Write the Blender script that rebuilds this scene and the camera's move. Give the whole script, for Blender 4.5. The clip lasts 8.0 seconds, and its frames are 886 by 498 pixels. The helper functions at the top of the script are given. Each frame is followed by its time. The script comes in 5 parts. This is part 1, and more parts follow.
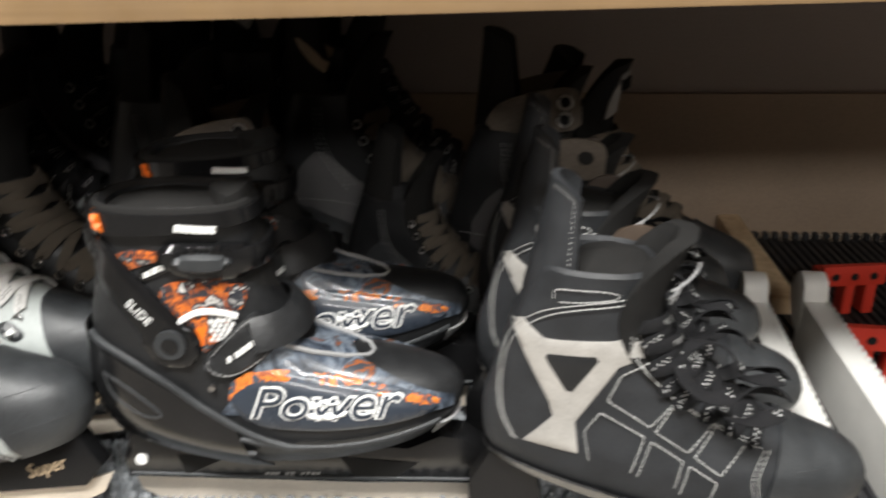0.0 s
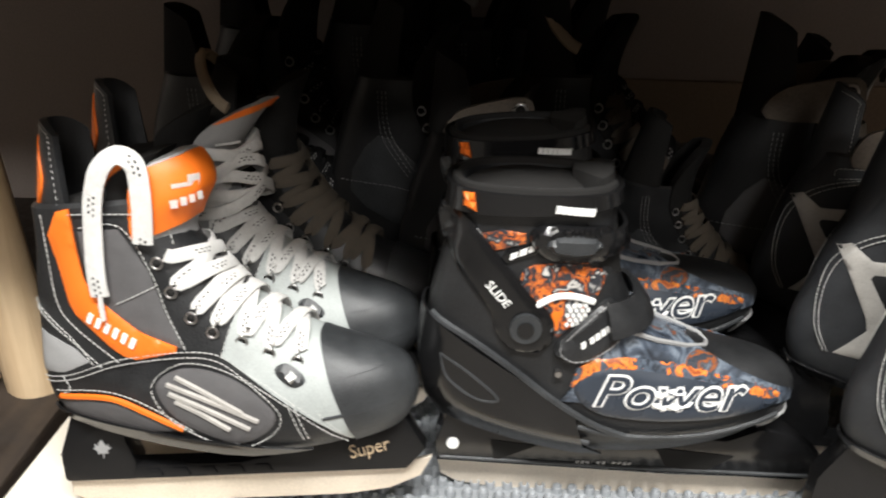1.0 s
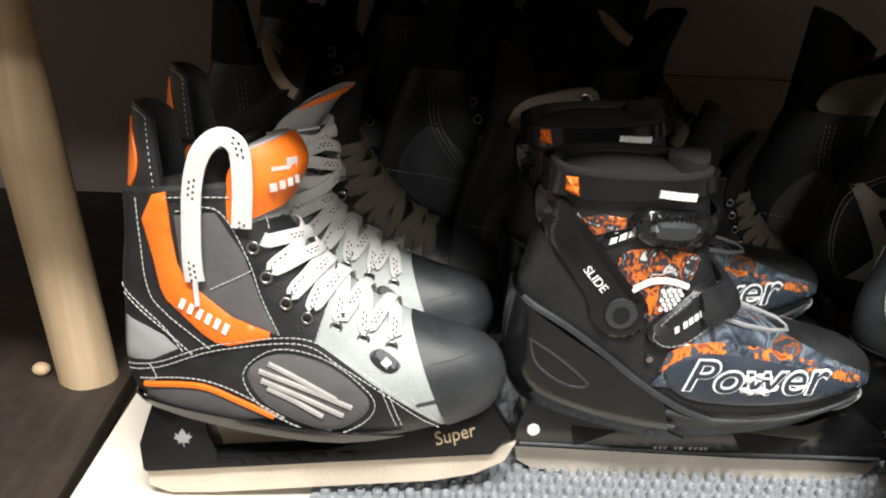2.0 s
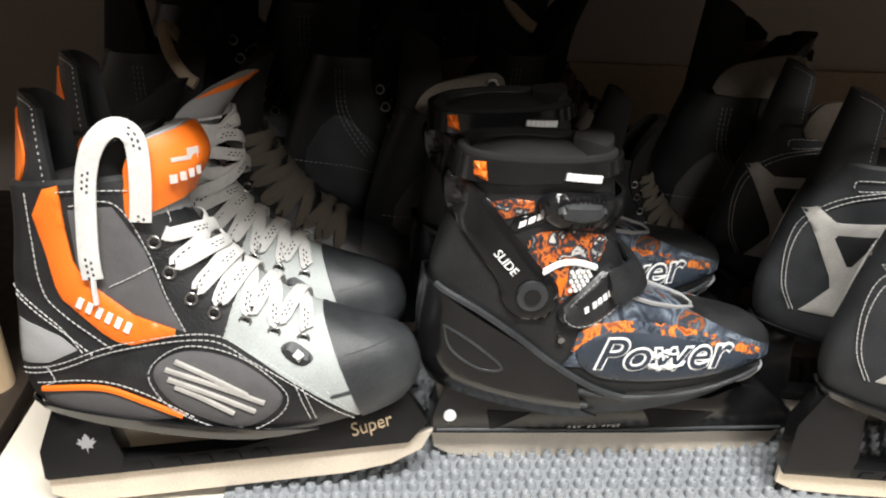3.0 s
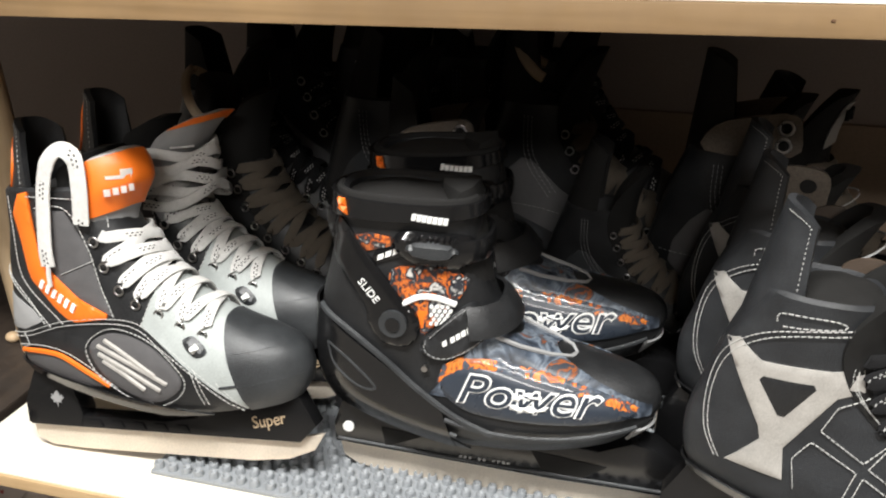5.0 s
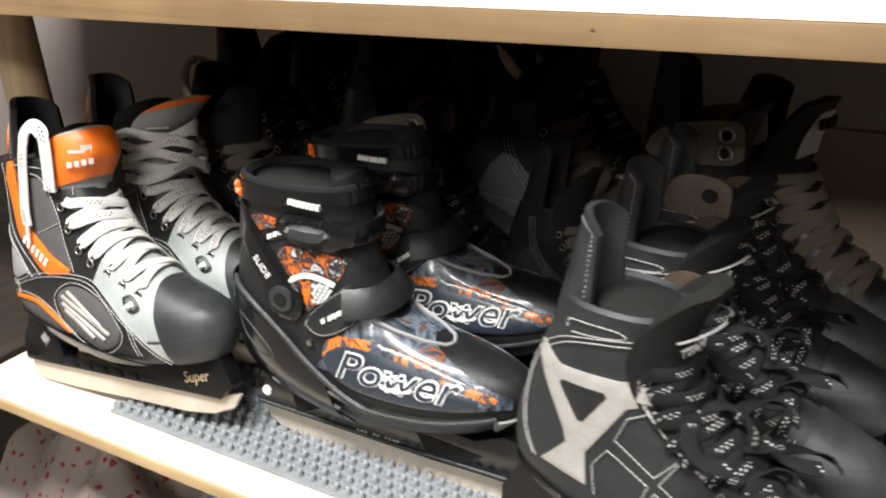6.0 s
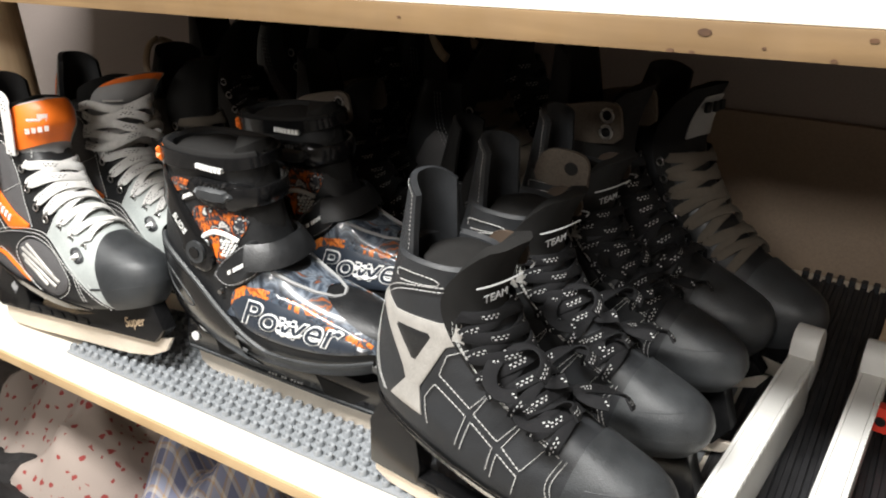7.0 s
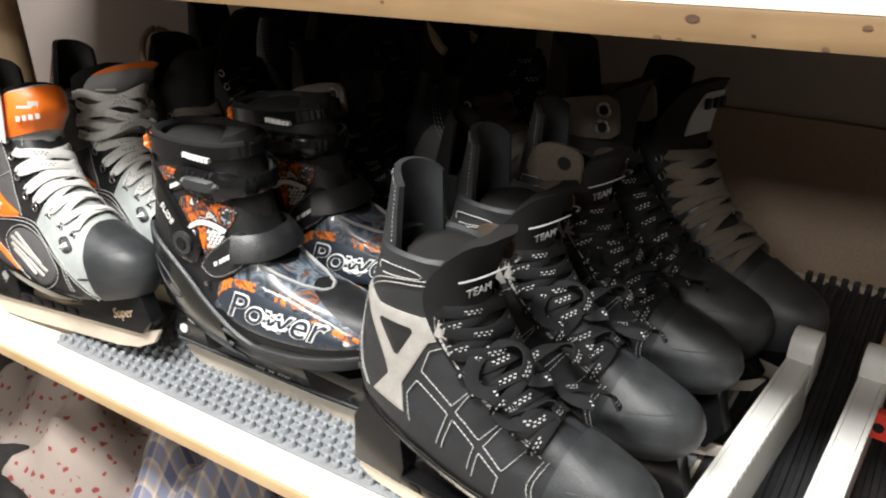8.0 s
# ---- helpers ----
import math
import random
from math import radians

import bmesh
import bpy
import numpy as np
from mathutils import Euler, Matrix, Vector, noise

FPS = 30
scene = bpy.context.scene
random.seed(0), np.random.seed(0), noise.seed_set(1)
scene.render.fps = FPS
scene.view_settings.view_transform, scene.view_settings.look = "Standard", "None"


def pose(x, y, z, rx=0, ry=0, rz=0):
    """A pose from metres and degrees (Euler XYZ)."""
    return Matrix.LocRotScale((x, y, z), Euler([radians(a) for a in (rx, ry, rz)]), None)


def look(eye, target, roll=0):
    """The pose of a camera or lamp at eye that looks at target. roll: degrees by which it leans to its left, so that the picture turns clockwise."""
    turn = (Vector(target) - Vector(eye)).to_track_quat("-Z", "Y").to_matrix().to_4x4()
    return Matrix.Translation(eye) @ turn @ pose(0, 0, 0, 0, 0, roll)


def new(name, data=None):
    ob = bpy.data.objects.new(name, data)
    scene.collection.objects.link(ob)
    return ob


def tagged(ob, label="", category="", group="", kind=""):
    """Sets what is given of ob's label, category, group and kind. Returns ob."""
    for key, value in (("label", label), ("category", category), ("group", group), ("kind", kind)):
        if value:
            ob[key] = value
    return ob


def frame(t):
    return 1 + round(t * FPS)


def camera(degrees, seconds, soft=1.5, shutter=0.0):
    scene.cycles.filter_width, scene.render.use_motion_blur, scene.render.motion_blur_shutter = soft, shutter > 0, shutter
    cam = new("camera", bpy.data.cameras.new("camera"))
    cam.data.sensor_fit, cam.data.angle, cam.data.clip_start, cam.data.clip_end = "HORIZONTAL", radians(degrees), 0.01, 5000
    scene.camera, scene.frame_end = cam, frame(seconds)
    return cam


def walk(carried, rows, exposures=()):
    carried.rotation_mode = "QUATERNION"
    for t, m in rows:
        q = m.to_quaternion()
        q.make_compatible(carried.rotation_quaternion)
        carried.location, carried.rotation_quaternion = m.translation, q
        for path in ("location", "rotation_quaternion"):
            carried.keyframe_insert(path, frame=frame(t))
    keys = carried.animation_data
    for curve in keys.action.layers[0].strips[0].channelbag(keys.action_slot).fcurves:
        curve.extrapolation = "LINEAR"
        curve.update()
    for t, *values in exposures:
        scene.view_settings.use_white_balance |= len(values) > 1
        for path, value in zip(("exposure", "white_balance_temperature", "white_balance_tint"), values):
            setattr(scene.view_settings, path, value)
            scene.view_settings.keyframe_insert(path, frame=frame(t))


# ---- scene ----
cam = camera(56.3, 8.0, 2.0, 0.4)
METRES, EYE, TILT, LEAN, TURN = 1.2, 0.461, -23.0, 0.0, 0.0
ROWS = [
    (0.0, 0.0, 0.0, 0.0, -0.0, 0.0, 0.0),
    (0.5, -0.0815, 0.0132, -0.0035, 3.55, -2.03, -4.1),
    (1.0, -0.212, 0.0122, -0.0045, 0.43, -0.95, -1.9),
    (2.5, -0.2943, 0.014, -0.0208, -4.44, -0.7, -2.07),
    (3.0, -0.2882, 0.0169, -0.0193, -8.1, -1.25, -0.35),
    (3.5, -0.2368, -0.0218, -0.0167, -2.91, 0.47, -2.18),
    (4.0, -0.1522, -0.0555, -0.0246, 4.58, 0.22, -4.89),
    (4.5, -0.0839, -0.0669, -0.0278, 7.38, 0.5, -6.12),
    (5.0, -0.039, -0.0283, -0.0073, 10.47, 0.15, -5.99),
    (6.5, 0.2646, -0.0004, 0.0298, 26.99, -3.67, -11.31),
    (7.0, 0.3068, -0.0095, 0.0307, 27.17, -4.11, -11.33),
    (7.5, 0.3008, -0.0037, 0.031, 27.72, -4.45, -11.58),
    (8.0, 0.3164, 0.0092, 0.0289, 28.02, -4.27, -12.2),
]
walk(cam, [(t, pose(0, 0, EYE, TILT, LEAN, TURN) @ pose(METRES * x, METRES * y, METRES * z, 90 + pitch, roll, yaw)) for t, x, y, z, yaw, pitch, roll in ROWS],
     exposures=[(0.0, 0.08), (5.0, 0.05), (6.5, 0.22), (8.0, 0.24)])

# ---- light ----
world = bpy.data.worlds.new("room_world")
world.use_nodes = True
scene.world = world
world.node_tree.nodes["Background"].inputs[0].default_value = (0.9, 0.85, 0.8, 1)
world.node_tree.nodes["Background"].inputs[1].default_value = 0.09


def area_lamp(name, place, target, sx, sy, watts, colour):
    data = bpy.data.lights.new(name, "AREA")
    data.shape, data.size, data.size_y = "RECTANGLE", sx, sy
    data.energy, data.color = watts, colour
    ob = new(name, data)
    ob.matrix_world = look(place, target)
    return ob


area_lamp("ceiling_lamp_near", (-0.20, -0.42, 1.80), (-0.15, 0.25, 0.0), 1.2, 0.25, 85, (1.0, 0.99, 0.96))
area_lamp("ceiling_lamp_far", (0.4, -2.9, 1.98), (0.2, -0.6, -0.3), 1.2, 0.30, 46, (1.0, 0.97, 0.93))


# ---- materials ----
def sock(node, name, value):
    if name in node.inputs:
        node.inputs[name].default_value = value


def surface(name, colour, rough=0.5, metal=0.0, vary=0.25, scale=60.0, bump=0.15, fine=900.0, spec=0.5, random_piece=0.0, coat=0.0):
    """Plain procedural surface: two scales of tone, varied gloss, fine relief."""
    m = bpy.data.materials.new(name)
    m.use_nodes = True
    nt = m.node_tree
    b = nt.nodes["Principled BSDF"]
    tc = nt.nodes.new("ShaderNodeTexCoord")
    n1 = nt.nodes.new("ShaderNodeTexNoise")
    n1.inputs["Scale"].default_value, n1.inputs["Detail"].default_value = scale, 5
    n2 = nt.nodes.new("ShaderNodeTexNoise")
    n2.inputs["Scale"].default_value, n2.inputs["Detail"].default_value = fine, 3
    for n in (n1, n2):
        nt.links.new(tc.outputs["Object"], n.inputs["Vector"])
    add = nt.nodes.new("ShaderNodeMath")
    add.operation = "ADD"
    nt.links.new(n1.outputs["Fac"], add.inputs[0])
    nt.links.new(n2.outputs["Fac"], add.inputs[1])
    ramp = nt.nodes.new("ShaderNodeMapRange")
    ramp.inputs["From Min"].default_value, ramp.inputs["From Max"].default_value = 0.6, 1.4
    ramp.inputs["To Min"].default_value, ramp.inputs["To Max"].default_value = 1 - vary, 1 + vary
    nt.links.new(add.outputs[0], ramp.inputs["Value"])
    mul = nt.nodes.new("ShaderNodeVectorMath")
    mul.operation = "SCALE"
    mul.inputs[0].default_value = colour
    nt.links.new(ramp.outputs[0], mul.inputs["Scale"])
    nt.links.new(mul.outputs[0], b.inputs["Base Color"])
    rr = nt.nodes.new("ShaderNodeMapRange")
    rr.inputs["From Min"].default_value, rr.inputs["From Max"].default_value = 0.3, 0.7
    rr.inputs["To Min"].default_value, rr.inputs["To Max"].default_value = max(0.02, rough - 0.1), min(1, rough + 0.1)
    nt.links.new(n1.outputs["Fac"], rr.inputs["Value"])
    nt.links.new(rr.outputs[0], b.inputs["Roughness"])
    bp = nt.nodes.new("ShaderNodeBump")
    bp.inputs["Strength"].default_value, bp.inputs["Distance"].default_value = bump, 0.001
    nt.links.new(n2.outputs["Fac"], bp.inputs["Height"])
    nt.links.new(bp.outputs[0], b.inputs["Normal"])
    b.inputs["Metallic"].default_value = metal
    sock(b, "Specular IOR Level", spec)
    sock(b, "Coat Weight", coat)
    return m


def bsdf(m):
    return m.node_tree.nodes["Principled BSDF"]


def wood(name, light, dark, axis="X", rough=0.55):
    """Sawn softwood: long stretched grain, knots, worn tone."""
    m = surface(name, light, rough, bump=0.1)
    nt, b = m.node_tree, bsdf(m)
    tc = nt.nodes.new("ShaderNodeTexCoord")
    mp = nt.nodes.new("ShaderNodeMapping")
    mp.inputs["Scale"].default_value = {"X": (1.5, 40, 40), "Y": (40, 1.5, 40), "Z": (40, 40, 1.5)}[axis]
    nt.links.new(tc.outputs["Object"], mp.inputs["Vector"])
    n = nt.nodes.new("ShaderNodeTexNoise")
    n.inputs["Scale"].default_value, n.inputs["Detail"].default_value, n.inputs["Distortion"].default_value = 1.6, 6, 0.8
    nt.links.new(mp.outputs[0], n.inputs["Vector"])
    n3 = nt.nodes.new("ShaderNodeTexNoise")
    n3.inputs["Scale"].default_value, n3.inputs["Detail"].default_value = 9, 4
    nt.links.new(tc.outputs["Object"], n3.inputs["Vector"])
    mx = nt.nodes.new("ShaderNodeMath")
    mx.operation = "MULTIPLY"
    nt.links.new(n.outputs["Fac"], mx.inputs[0])
    nt.links.new(n3.outputs["Fac"], mx.inputs[1])
    r = nt.nodes.new("ShaderNodeValToRGB")
    r.color_ramp.elements[0].position, r.color_ramp.elements[1].position = 0.12, 0.36
    r.color_ramp.elements[0].color, r.color_ramp.elements[1].color = (*dark, 1), (*light, 1)
    nt.links.new(mx.outputs[0], r.inputs["Fac"])
    nt.links.new(r.outputs[0], b.inputs["Base Color"])
    return m


def lace_cloth(name, base, fleck):
    """Woven flat lace with a double row of dashes along its length."""
    m = surface(name, base, 0.85, vary=0.15, scale=200, bump=0.5, fine=1600, spec=0.2)
    nt, b = m.node_tree, bsdf(m)
    uv = nt.nodes.new("ShaderNodeUVMap")
    sep = nt.nodes.new("ShaderNodeSeparateXYZ")
    nt.links.new(uv.outputs[0], sep.inputs[0])

    def op(kind, a, c):
        n = nt.nodes.new("ShaderNodeMath")
        n.operation = kind
        for k, v in enumerate((a, c)):
            if isinstance(v, (int, float)):
                n.inputs[k].default_value = v
            else:
                nt.links.new(v, n.inputs[k])
        return n.outputs[0]

    u = op("MULTIPLY", sep.outputs[0], 230.0)
    dash = op("LESS_THAN", op("FRACT", u, 0), 0.5)
    group = op("LESS_THAN", op("FRACT", op("MULTIPLY", sep.outputs[0], 17.0), 0), 0.26)
    row = op("LESS_THAN", op("ABSOLUTE", op("SUBTRACT", sep.outputs[1], 0.36), 0), 0.055)
    row2 = op("LESS_THAN", op("ABSOLUTE", op("SUBTRACT", sep.outputs[1], 0.60), 0), 0.055)
    dash2 = op("LESS_THAN", op("FRACT", op("ADD", u, 0.5), 0), 0.5)
    spots = op("MULTIPLY", group, op("ADD", op("MULTIPLY", dash, row), op("MULTIPLY", dash2, row2)))
    mix = nt.nodes.new("ShaderNodeMix")
    mix.data_type = "RGBA"
    old = b.inputs["Base Color"].links[0].from_socket
    nt.links.new(old, mix.inputs["A"])
    mix.inputs["B"].default_value = (*fleck, 1)
    nt.links.new(spots, mix.inputs["Factor"])
    nt.links.new(mix.outputs["Result"], b.inputs["Base Color"])
    return m


def blend_print(name, stops, scale, rough=0.3, stretch=(1, 1, 1)):
    """Printed film: a fractal pattern run through colour stops."""
    m = surface(name, (0.1, 0.1, 0.1), rough, coat=0.4, bump=0.03)
    nt, b = m.node_tree, bsdf(m)
    tc = nt.nodes.new("ShaderNodeTexCoord")
    mp = nt.nodes.new("ShaderNodeMapping")
    mp.inputs["Scale"].default_value = stretch
    nt.links.new(tc.outputs["Object"], mp.inputs["Vector"])
    n = nt.nodes.new("ShaderNodeTexNoise")
    n.inputs["Scale"].default_value, n.inputs["Detail"].default_value, n.inputs["Distortion"].default_value = scale, 8, 1.2
    nt.links.new(mp.outputs[0], n.inputs["Vector"])
    r = nt.nodes.new("ShaderNodeValToRGB")
    while len(r.color_ramp.elements) < len(stops):
        r.color_ramp.elements.new(0.5)
    for e, (p, c) in zip(r.color_ramp.elements, stops):
        e.position, e.color = p, (*c, 1)
    nt.links.new(n.outputs["Fac"], r.inputs["Fac"])
    nt.links.new(r.outputs[0], b.inputs["Base Color"])
    return m


M_WOOD = wood("pine_board", (0.62, 0.44, 0.25), (0.42, 0.27, 0.13))
# Darker copy of the pine: shade on the upper board is in its colour.
M_TOPWOOD = wood("shaded_pine_board", (0.25, 0.160, 0.078), (0.15, 0.092, 0.042))
M_POST = wood("pale_pine_post", (0.66, 0.50, 0.32), (0.45, 0.31, 0.18), "Z")
# Blown-out lamp glare on the boards' tops is put into this colour.
M_TOPGLARE = surface("board_face_glare", (0.78, 0.72, 0.62), 0.5, vary=0.08, scale=14, bump=0.05)
M_KNOT = wood("pine_knot", (0.13, 0.065, 0.03), (0.05, 0.025, 0.013), "Y", 0.85)
M_DARKWOOD = wood("dark_brown_board", (0.040, 0.028, 0.020), (0.018, 0.013, 0.010), "Y", 0.6)
M_WALL = surface("mauve_wall_paint", (0.32, 0.27, 0.248), 0.85, vary=0.12, scale=4, bump=0.2, fine=300)
M_PANEL = surface("tan_fibreboard", (0.30, 0.225, 0.165), 0.8, vary=0.15, scale=7, bump=0.2, fine=300)
M_ROOM = surface("room_plaster", (0.42, 0.39, 0.355), 0.9, vary=0.1, scale=2, bump=0.1)
M_MAT = surface("grey_rubber_mat", (0.25, 0.265, 0.28), 0.5, vary=0.25, scale=35, bump=0.2)
M_LEATHER = surface("black_leather", (0.016, 0.0165, 0.0175), 0.40, vary=0.45, scale=38, bump=0.35, fine=600, spec=0.45)
M_NUBUCK = surface("black_nubuck", (0.023, 0.0245, 0.027), 0.50, vary=0.4, scale=45, bump=0.4, fine=900, spec=0.4)
M_FLAP = surface("brown_leather", (0.060, 0.042, 0.030), 0.5, vary=0.3, scale=60, bump=0.3)
M_TAN = surface("tan_padded_trim", (0.30, 0.235, 0.165), 0.8, vary=0.2, scale=60, bump=0.4)
M_CREAM = surface("cream_tag", (0.52, 0.44, 0.32), 0.8, vary=0.15, scale=40, bump=0.1)
M_DARKMAT = surface("black_ribbed_rubber", (0.022, 0.022, 0.024), 0.55, vary=0.4, scale=40, bump=0.3)
M_PADDED = surface("black_padded_cloth", (0.015, 0.0145, 0.014), 0.9, vary=0.3, scale=60, bump=0.5, fine=1200, spec=0.2)
M_CAP = surface("black_rubber_toe", (0.034, 0.0365, 0.039), 0.40, vary=0.5, scale=32, bump=0.35)
M_PLASTIC = surface("black_moulded_plastic", (0.008, 0.008, 0.0085), 0.14, vary=0.4, scale=22, bump=0.06)
M_GREYMESH = surface("grey_woven_quarter", (0.085, 0.082, 0.084), 0.65, vary=0.2, scale=120, bump=0.6, fine=1500)
M_ORANGE = surface("orange_vinyl", (0.83, 0.17, 0.015), 0.45, vary=0.08, scale=30, bump=0.1)
M_GREY = surface("grey_vinyl", (0.30, 0.30, 0.30), 0.5, vary=0.12, scale=40, bump=0.1)
M_PALE = surface("pale_grey_leather", (0.36, 0.385, 0.375), 0.55, vary=0.22, scale=40, bump=0.2)
M_SILVER = surface("silver_vinyl", (0.50, 0.48, 0.45), 0.38, vary=0.25, scale=50, bump=0.15, metal=0.35)
M_THREAD = surface("white_thread", (0.55, 0.55, 0.53), 0.8, vary=0.1, scale=90, bump=0.1)
# The blades' warm tan reflection is put into the base colour.
M_STEEL = surface("blade_steel", (0.72, 0.64, 0.54), 0.48, metal=0.5, vary=0.15, scale=25, bump=0.05, fine=500)
M_RING = surface("eyelet_metal", (0.45, 0.44, 0.43), 0.3, metal=1.0, vary=0.1)
M_WHITE = surface("white_print", (0.80, 0.80, 0.78), 0.5, vary=0.06)
M_GOLD = surface("bronze_print", (0.45, 0.34, 0.22), 0.5, vary=0.1)
M_LACE = lace_cloth("white_lace_cloth", (0.60, 0.59, 0.57), (0.03, 0.03, 0.03))
M_LACEBLACK = lace_cloth("black_lace_cloth", (0.012, 0.012, 0.013), (0.45, 0.45, 0.44))
M_LACETAN = surface("tan_lace_cloth", (0.095, 0.078, 0.060), 0.9, vary=0.2, scale=150, bump=0.5)
M_MESHLINE = surface("silver_mesh_lining", (0.12, 0.098, 0.078), 0.45, metal=0.35, vary=0.4, scale=500, bump=0.7, fine=900)
M_NAVY = surface("navy_film_panel", (0.030, 0.038, 0.052), 0.32, vary=0.2, scale=30, bump=0.03, coat=0.3)
M_FLAME = blend_print("flame_print", [(0.34, (0.02, 0.024, 0.032)), (0.46, (0.08, 0.10, 0.13)), (0.51, (0.05, 0.05, 0.06)), (0.53, (0.55, 0.12, 0.02)), (0.58, (0.80, 0.26, 0.05)), (0.63, (0.30, 0.07, 0.02))], 80)
M_SPLASH = blend_print("splash_print", [(0.36, (0.55, 0.53, 0.50)), (0.41, (0.03, 0.032, 0.04)), (0.50, (0.022, 0.024, 0.03)), (0.565, (0.50, 0.11, 0.02)), (0.61, (0.72, 0.19, 0.03)), (0.66, (0.05, 0.04, 0.04))], 110)
M_SMOKE = blend_print("smoke_print", [(0.34, (0.02, 0.024, 0.032)), (0.46, (0.06, 0.075, 0.10)), (0.53, (0.17, 0.20, 0.24)), (0.60, (0.05, 0.055, 0.065)), (0.64, (0.30, 0.085, 0.02)), (0.68, (0.04, 0.045, 0.055))], 42)
M_GUARD = surface("white_guard_plastic", (0.74, 0.73, 0.70), 0.4, vary=0.08, scale=30, bump=0.1)
M_RED = surface("red_clip_plastic", (0.62, 0.045, 0.025), 0.4, vary=0.1, scale=30, bump=0.05)


def cloth_red():
    """Off-white knit with rows of small red motifs; under-shelf shade is mixed into its tones."""
    m = surface("red_motif_knit", (0.5, 0.43, 0.38), 0.95, vary=0.15, scale=80, bump=0.6, fine=500, spec=0.1)
    nt, b = m.node_tree, bsdf(m)
    tc = nt.nodes.new("ShaderNodeTexCoord")
    vo = nt.nodes.new("ShaderNodeTexVoronoi")
    vo.inputs["Scale"].default_value, vo.inputs["Randomness"].default_value = 58, 0.35
    no = nt.nodes.new("ShaderNodeTexNoise")
    no.inputs["Scale"].default_value, no.inputs["Detail"].default_value = 110, 3
    nt.links.new(tc.outputs["Object"], vo.inputs["Vector"])
    nt.links.new(tc.outputs["Object"], no.inputs["Vector"])
    a = nt.nodes.new("ShaderNodeMath")
    a.operation = "MULTIPLY_ADD"
    nt.links.new(no.outputs["Fac"], a.inputs[0])
    a.inputs[1].default_value = 0.95
    nt.links.new(vo.outputs["Distance"], a.inputs[2])
    r = nt.nodes.new("ShaderNodeValToRGB")
    r.color_ramp.elements[0].position, r.color_ramp.elements[1].position = 0.66, 0.72
    r.color_ramp.elements[0].color, r.color_ramp.elements[1].color = (0.28, 0.06, 0.055, 1), (0.36, 0.30, 0.265, 1)
    nt.links.new(a.outputs[0], r.inputs["Fac"])
    nt.links.new(r.outputs[0], b.inputs["Base Color"])
    return m


def cloth_plaid():
    """Blue, cream and brown woven check."""
    m = surface("plaid_cotton", (0.4, 0.4, 0.4), 0.95, bump=0.5, fine=700, spec=0.1)
    nt, b = m.node_tree, bsdf(m)
    uv = nt.nodes.new("ShaderNodeUVMap")
    cols = []
    for k in range(2):
        w = nt.nodes.new("ShaderNodeTexWave")
        w.wave_type, w.bands_direction = "BANDS", "XY"[k]
        w.inputs["Scale"].default_value, w.inputs["Distortion"].default_value = 2.4, 0.5
        nt.links.new(uv.outputs[0], w.inputs["Vector"])
        r = nt.nodes.new("ShaderNodeValToRGB")
        r.color_ramp.interpolation = "CONSTANT"
        for _ in range(2):
            r.color_ramp.elements.new(0.5)
        for e, (p, c) in zip(r.color_ramp.elements, ((0, (0.16, 0.17, 0.26, 1)), (0.3, (0.55, 0.50, 0.45, 1)), (0.62, (0.48, 0.33, 0.20, 1)), (0.8, (0.30, 0.32, 0.42, 1)))):
            e.position, e.color = p, c
        nt.links.new(w.outputs["Fac"], r.inputs["Fac"])
        cols.append(r)
    mix = nt.nodes.new("ShaderNodeMix")
    mix.data_type = "RGBA"
    mix.inputs["Factor"].default_value = 0.5
    nt.links.new(cols[0].outputs[0], mix.inputs["A"])
    nt.links.new(cols[1].outputs[0], mix.inputs["B"])
    nt.links.new(mix.outputs["Result"], b.inputs["Base Color"])
    return m


M_KNIT, M_PLAID = cloth_red(), cloth_plaid()
M_DARKCLOTH = surface("dark_wool", (0.02, 0.018, 0.018), 0.95, vary=0.4, scale=50, bump=0.6, fine=500)


# ---- mesh helpers ----
def as_object(name, bm, material, smooth=True):
    bmesh.ops.recalc_face_normals(bm, faces=bm.faces[:])
    me = bpy.data.meshes.new(name)
    bm.to_mesh(me)
    bm.free()
    me.materials.append(material)
    if smooth:
        me.shade_smooth()
        me.set_sharp_from_angle(angle=radians(40))
    return new(name, me)


def part(name, bm, material, parent, label="", smooth=True):
    """Link a bmesh as one mesh object under a thing or a part."""
    ob = as_object(name, bm, material, smooth)
    ob.parent = parent
    if label:
        tagged(ob, label)
    return ob


def shared(name, me, parent, m):
    ob = new(name, me)
    ob.parent = parent
    ob.matrix_local = m
    return ob


def thing(name, m, label, category, group=""):
    ob = new(name)
    ob.empty_display_size = 0.05
    ob.matrix_world = m
    return tagged(ob, label, category, group)


def box(bm, x0, x1, y0, y1, z0, z1, bevel=0.0, seg=2):
    r = bmesh.ops.create_cube(bm, size=1.0)
    vs = r["verts"]
    for v in vs:
        v.co = Vector(((x0 + x1) / 2 + v.co.x * (x1 - x0), (y0 + y1) / 2 + v.co.y * (y1 - y0), (z0 + z1) / 2 + v.co.z * (z1 - z0)))
    if bevel:
        es = list({e for v in vs for e in v.link_edges})
        bmesh.ops.bevel(bm, geom=es, offset=bevel, segments=seg, affect="EDGES", profile=0.7)


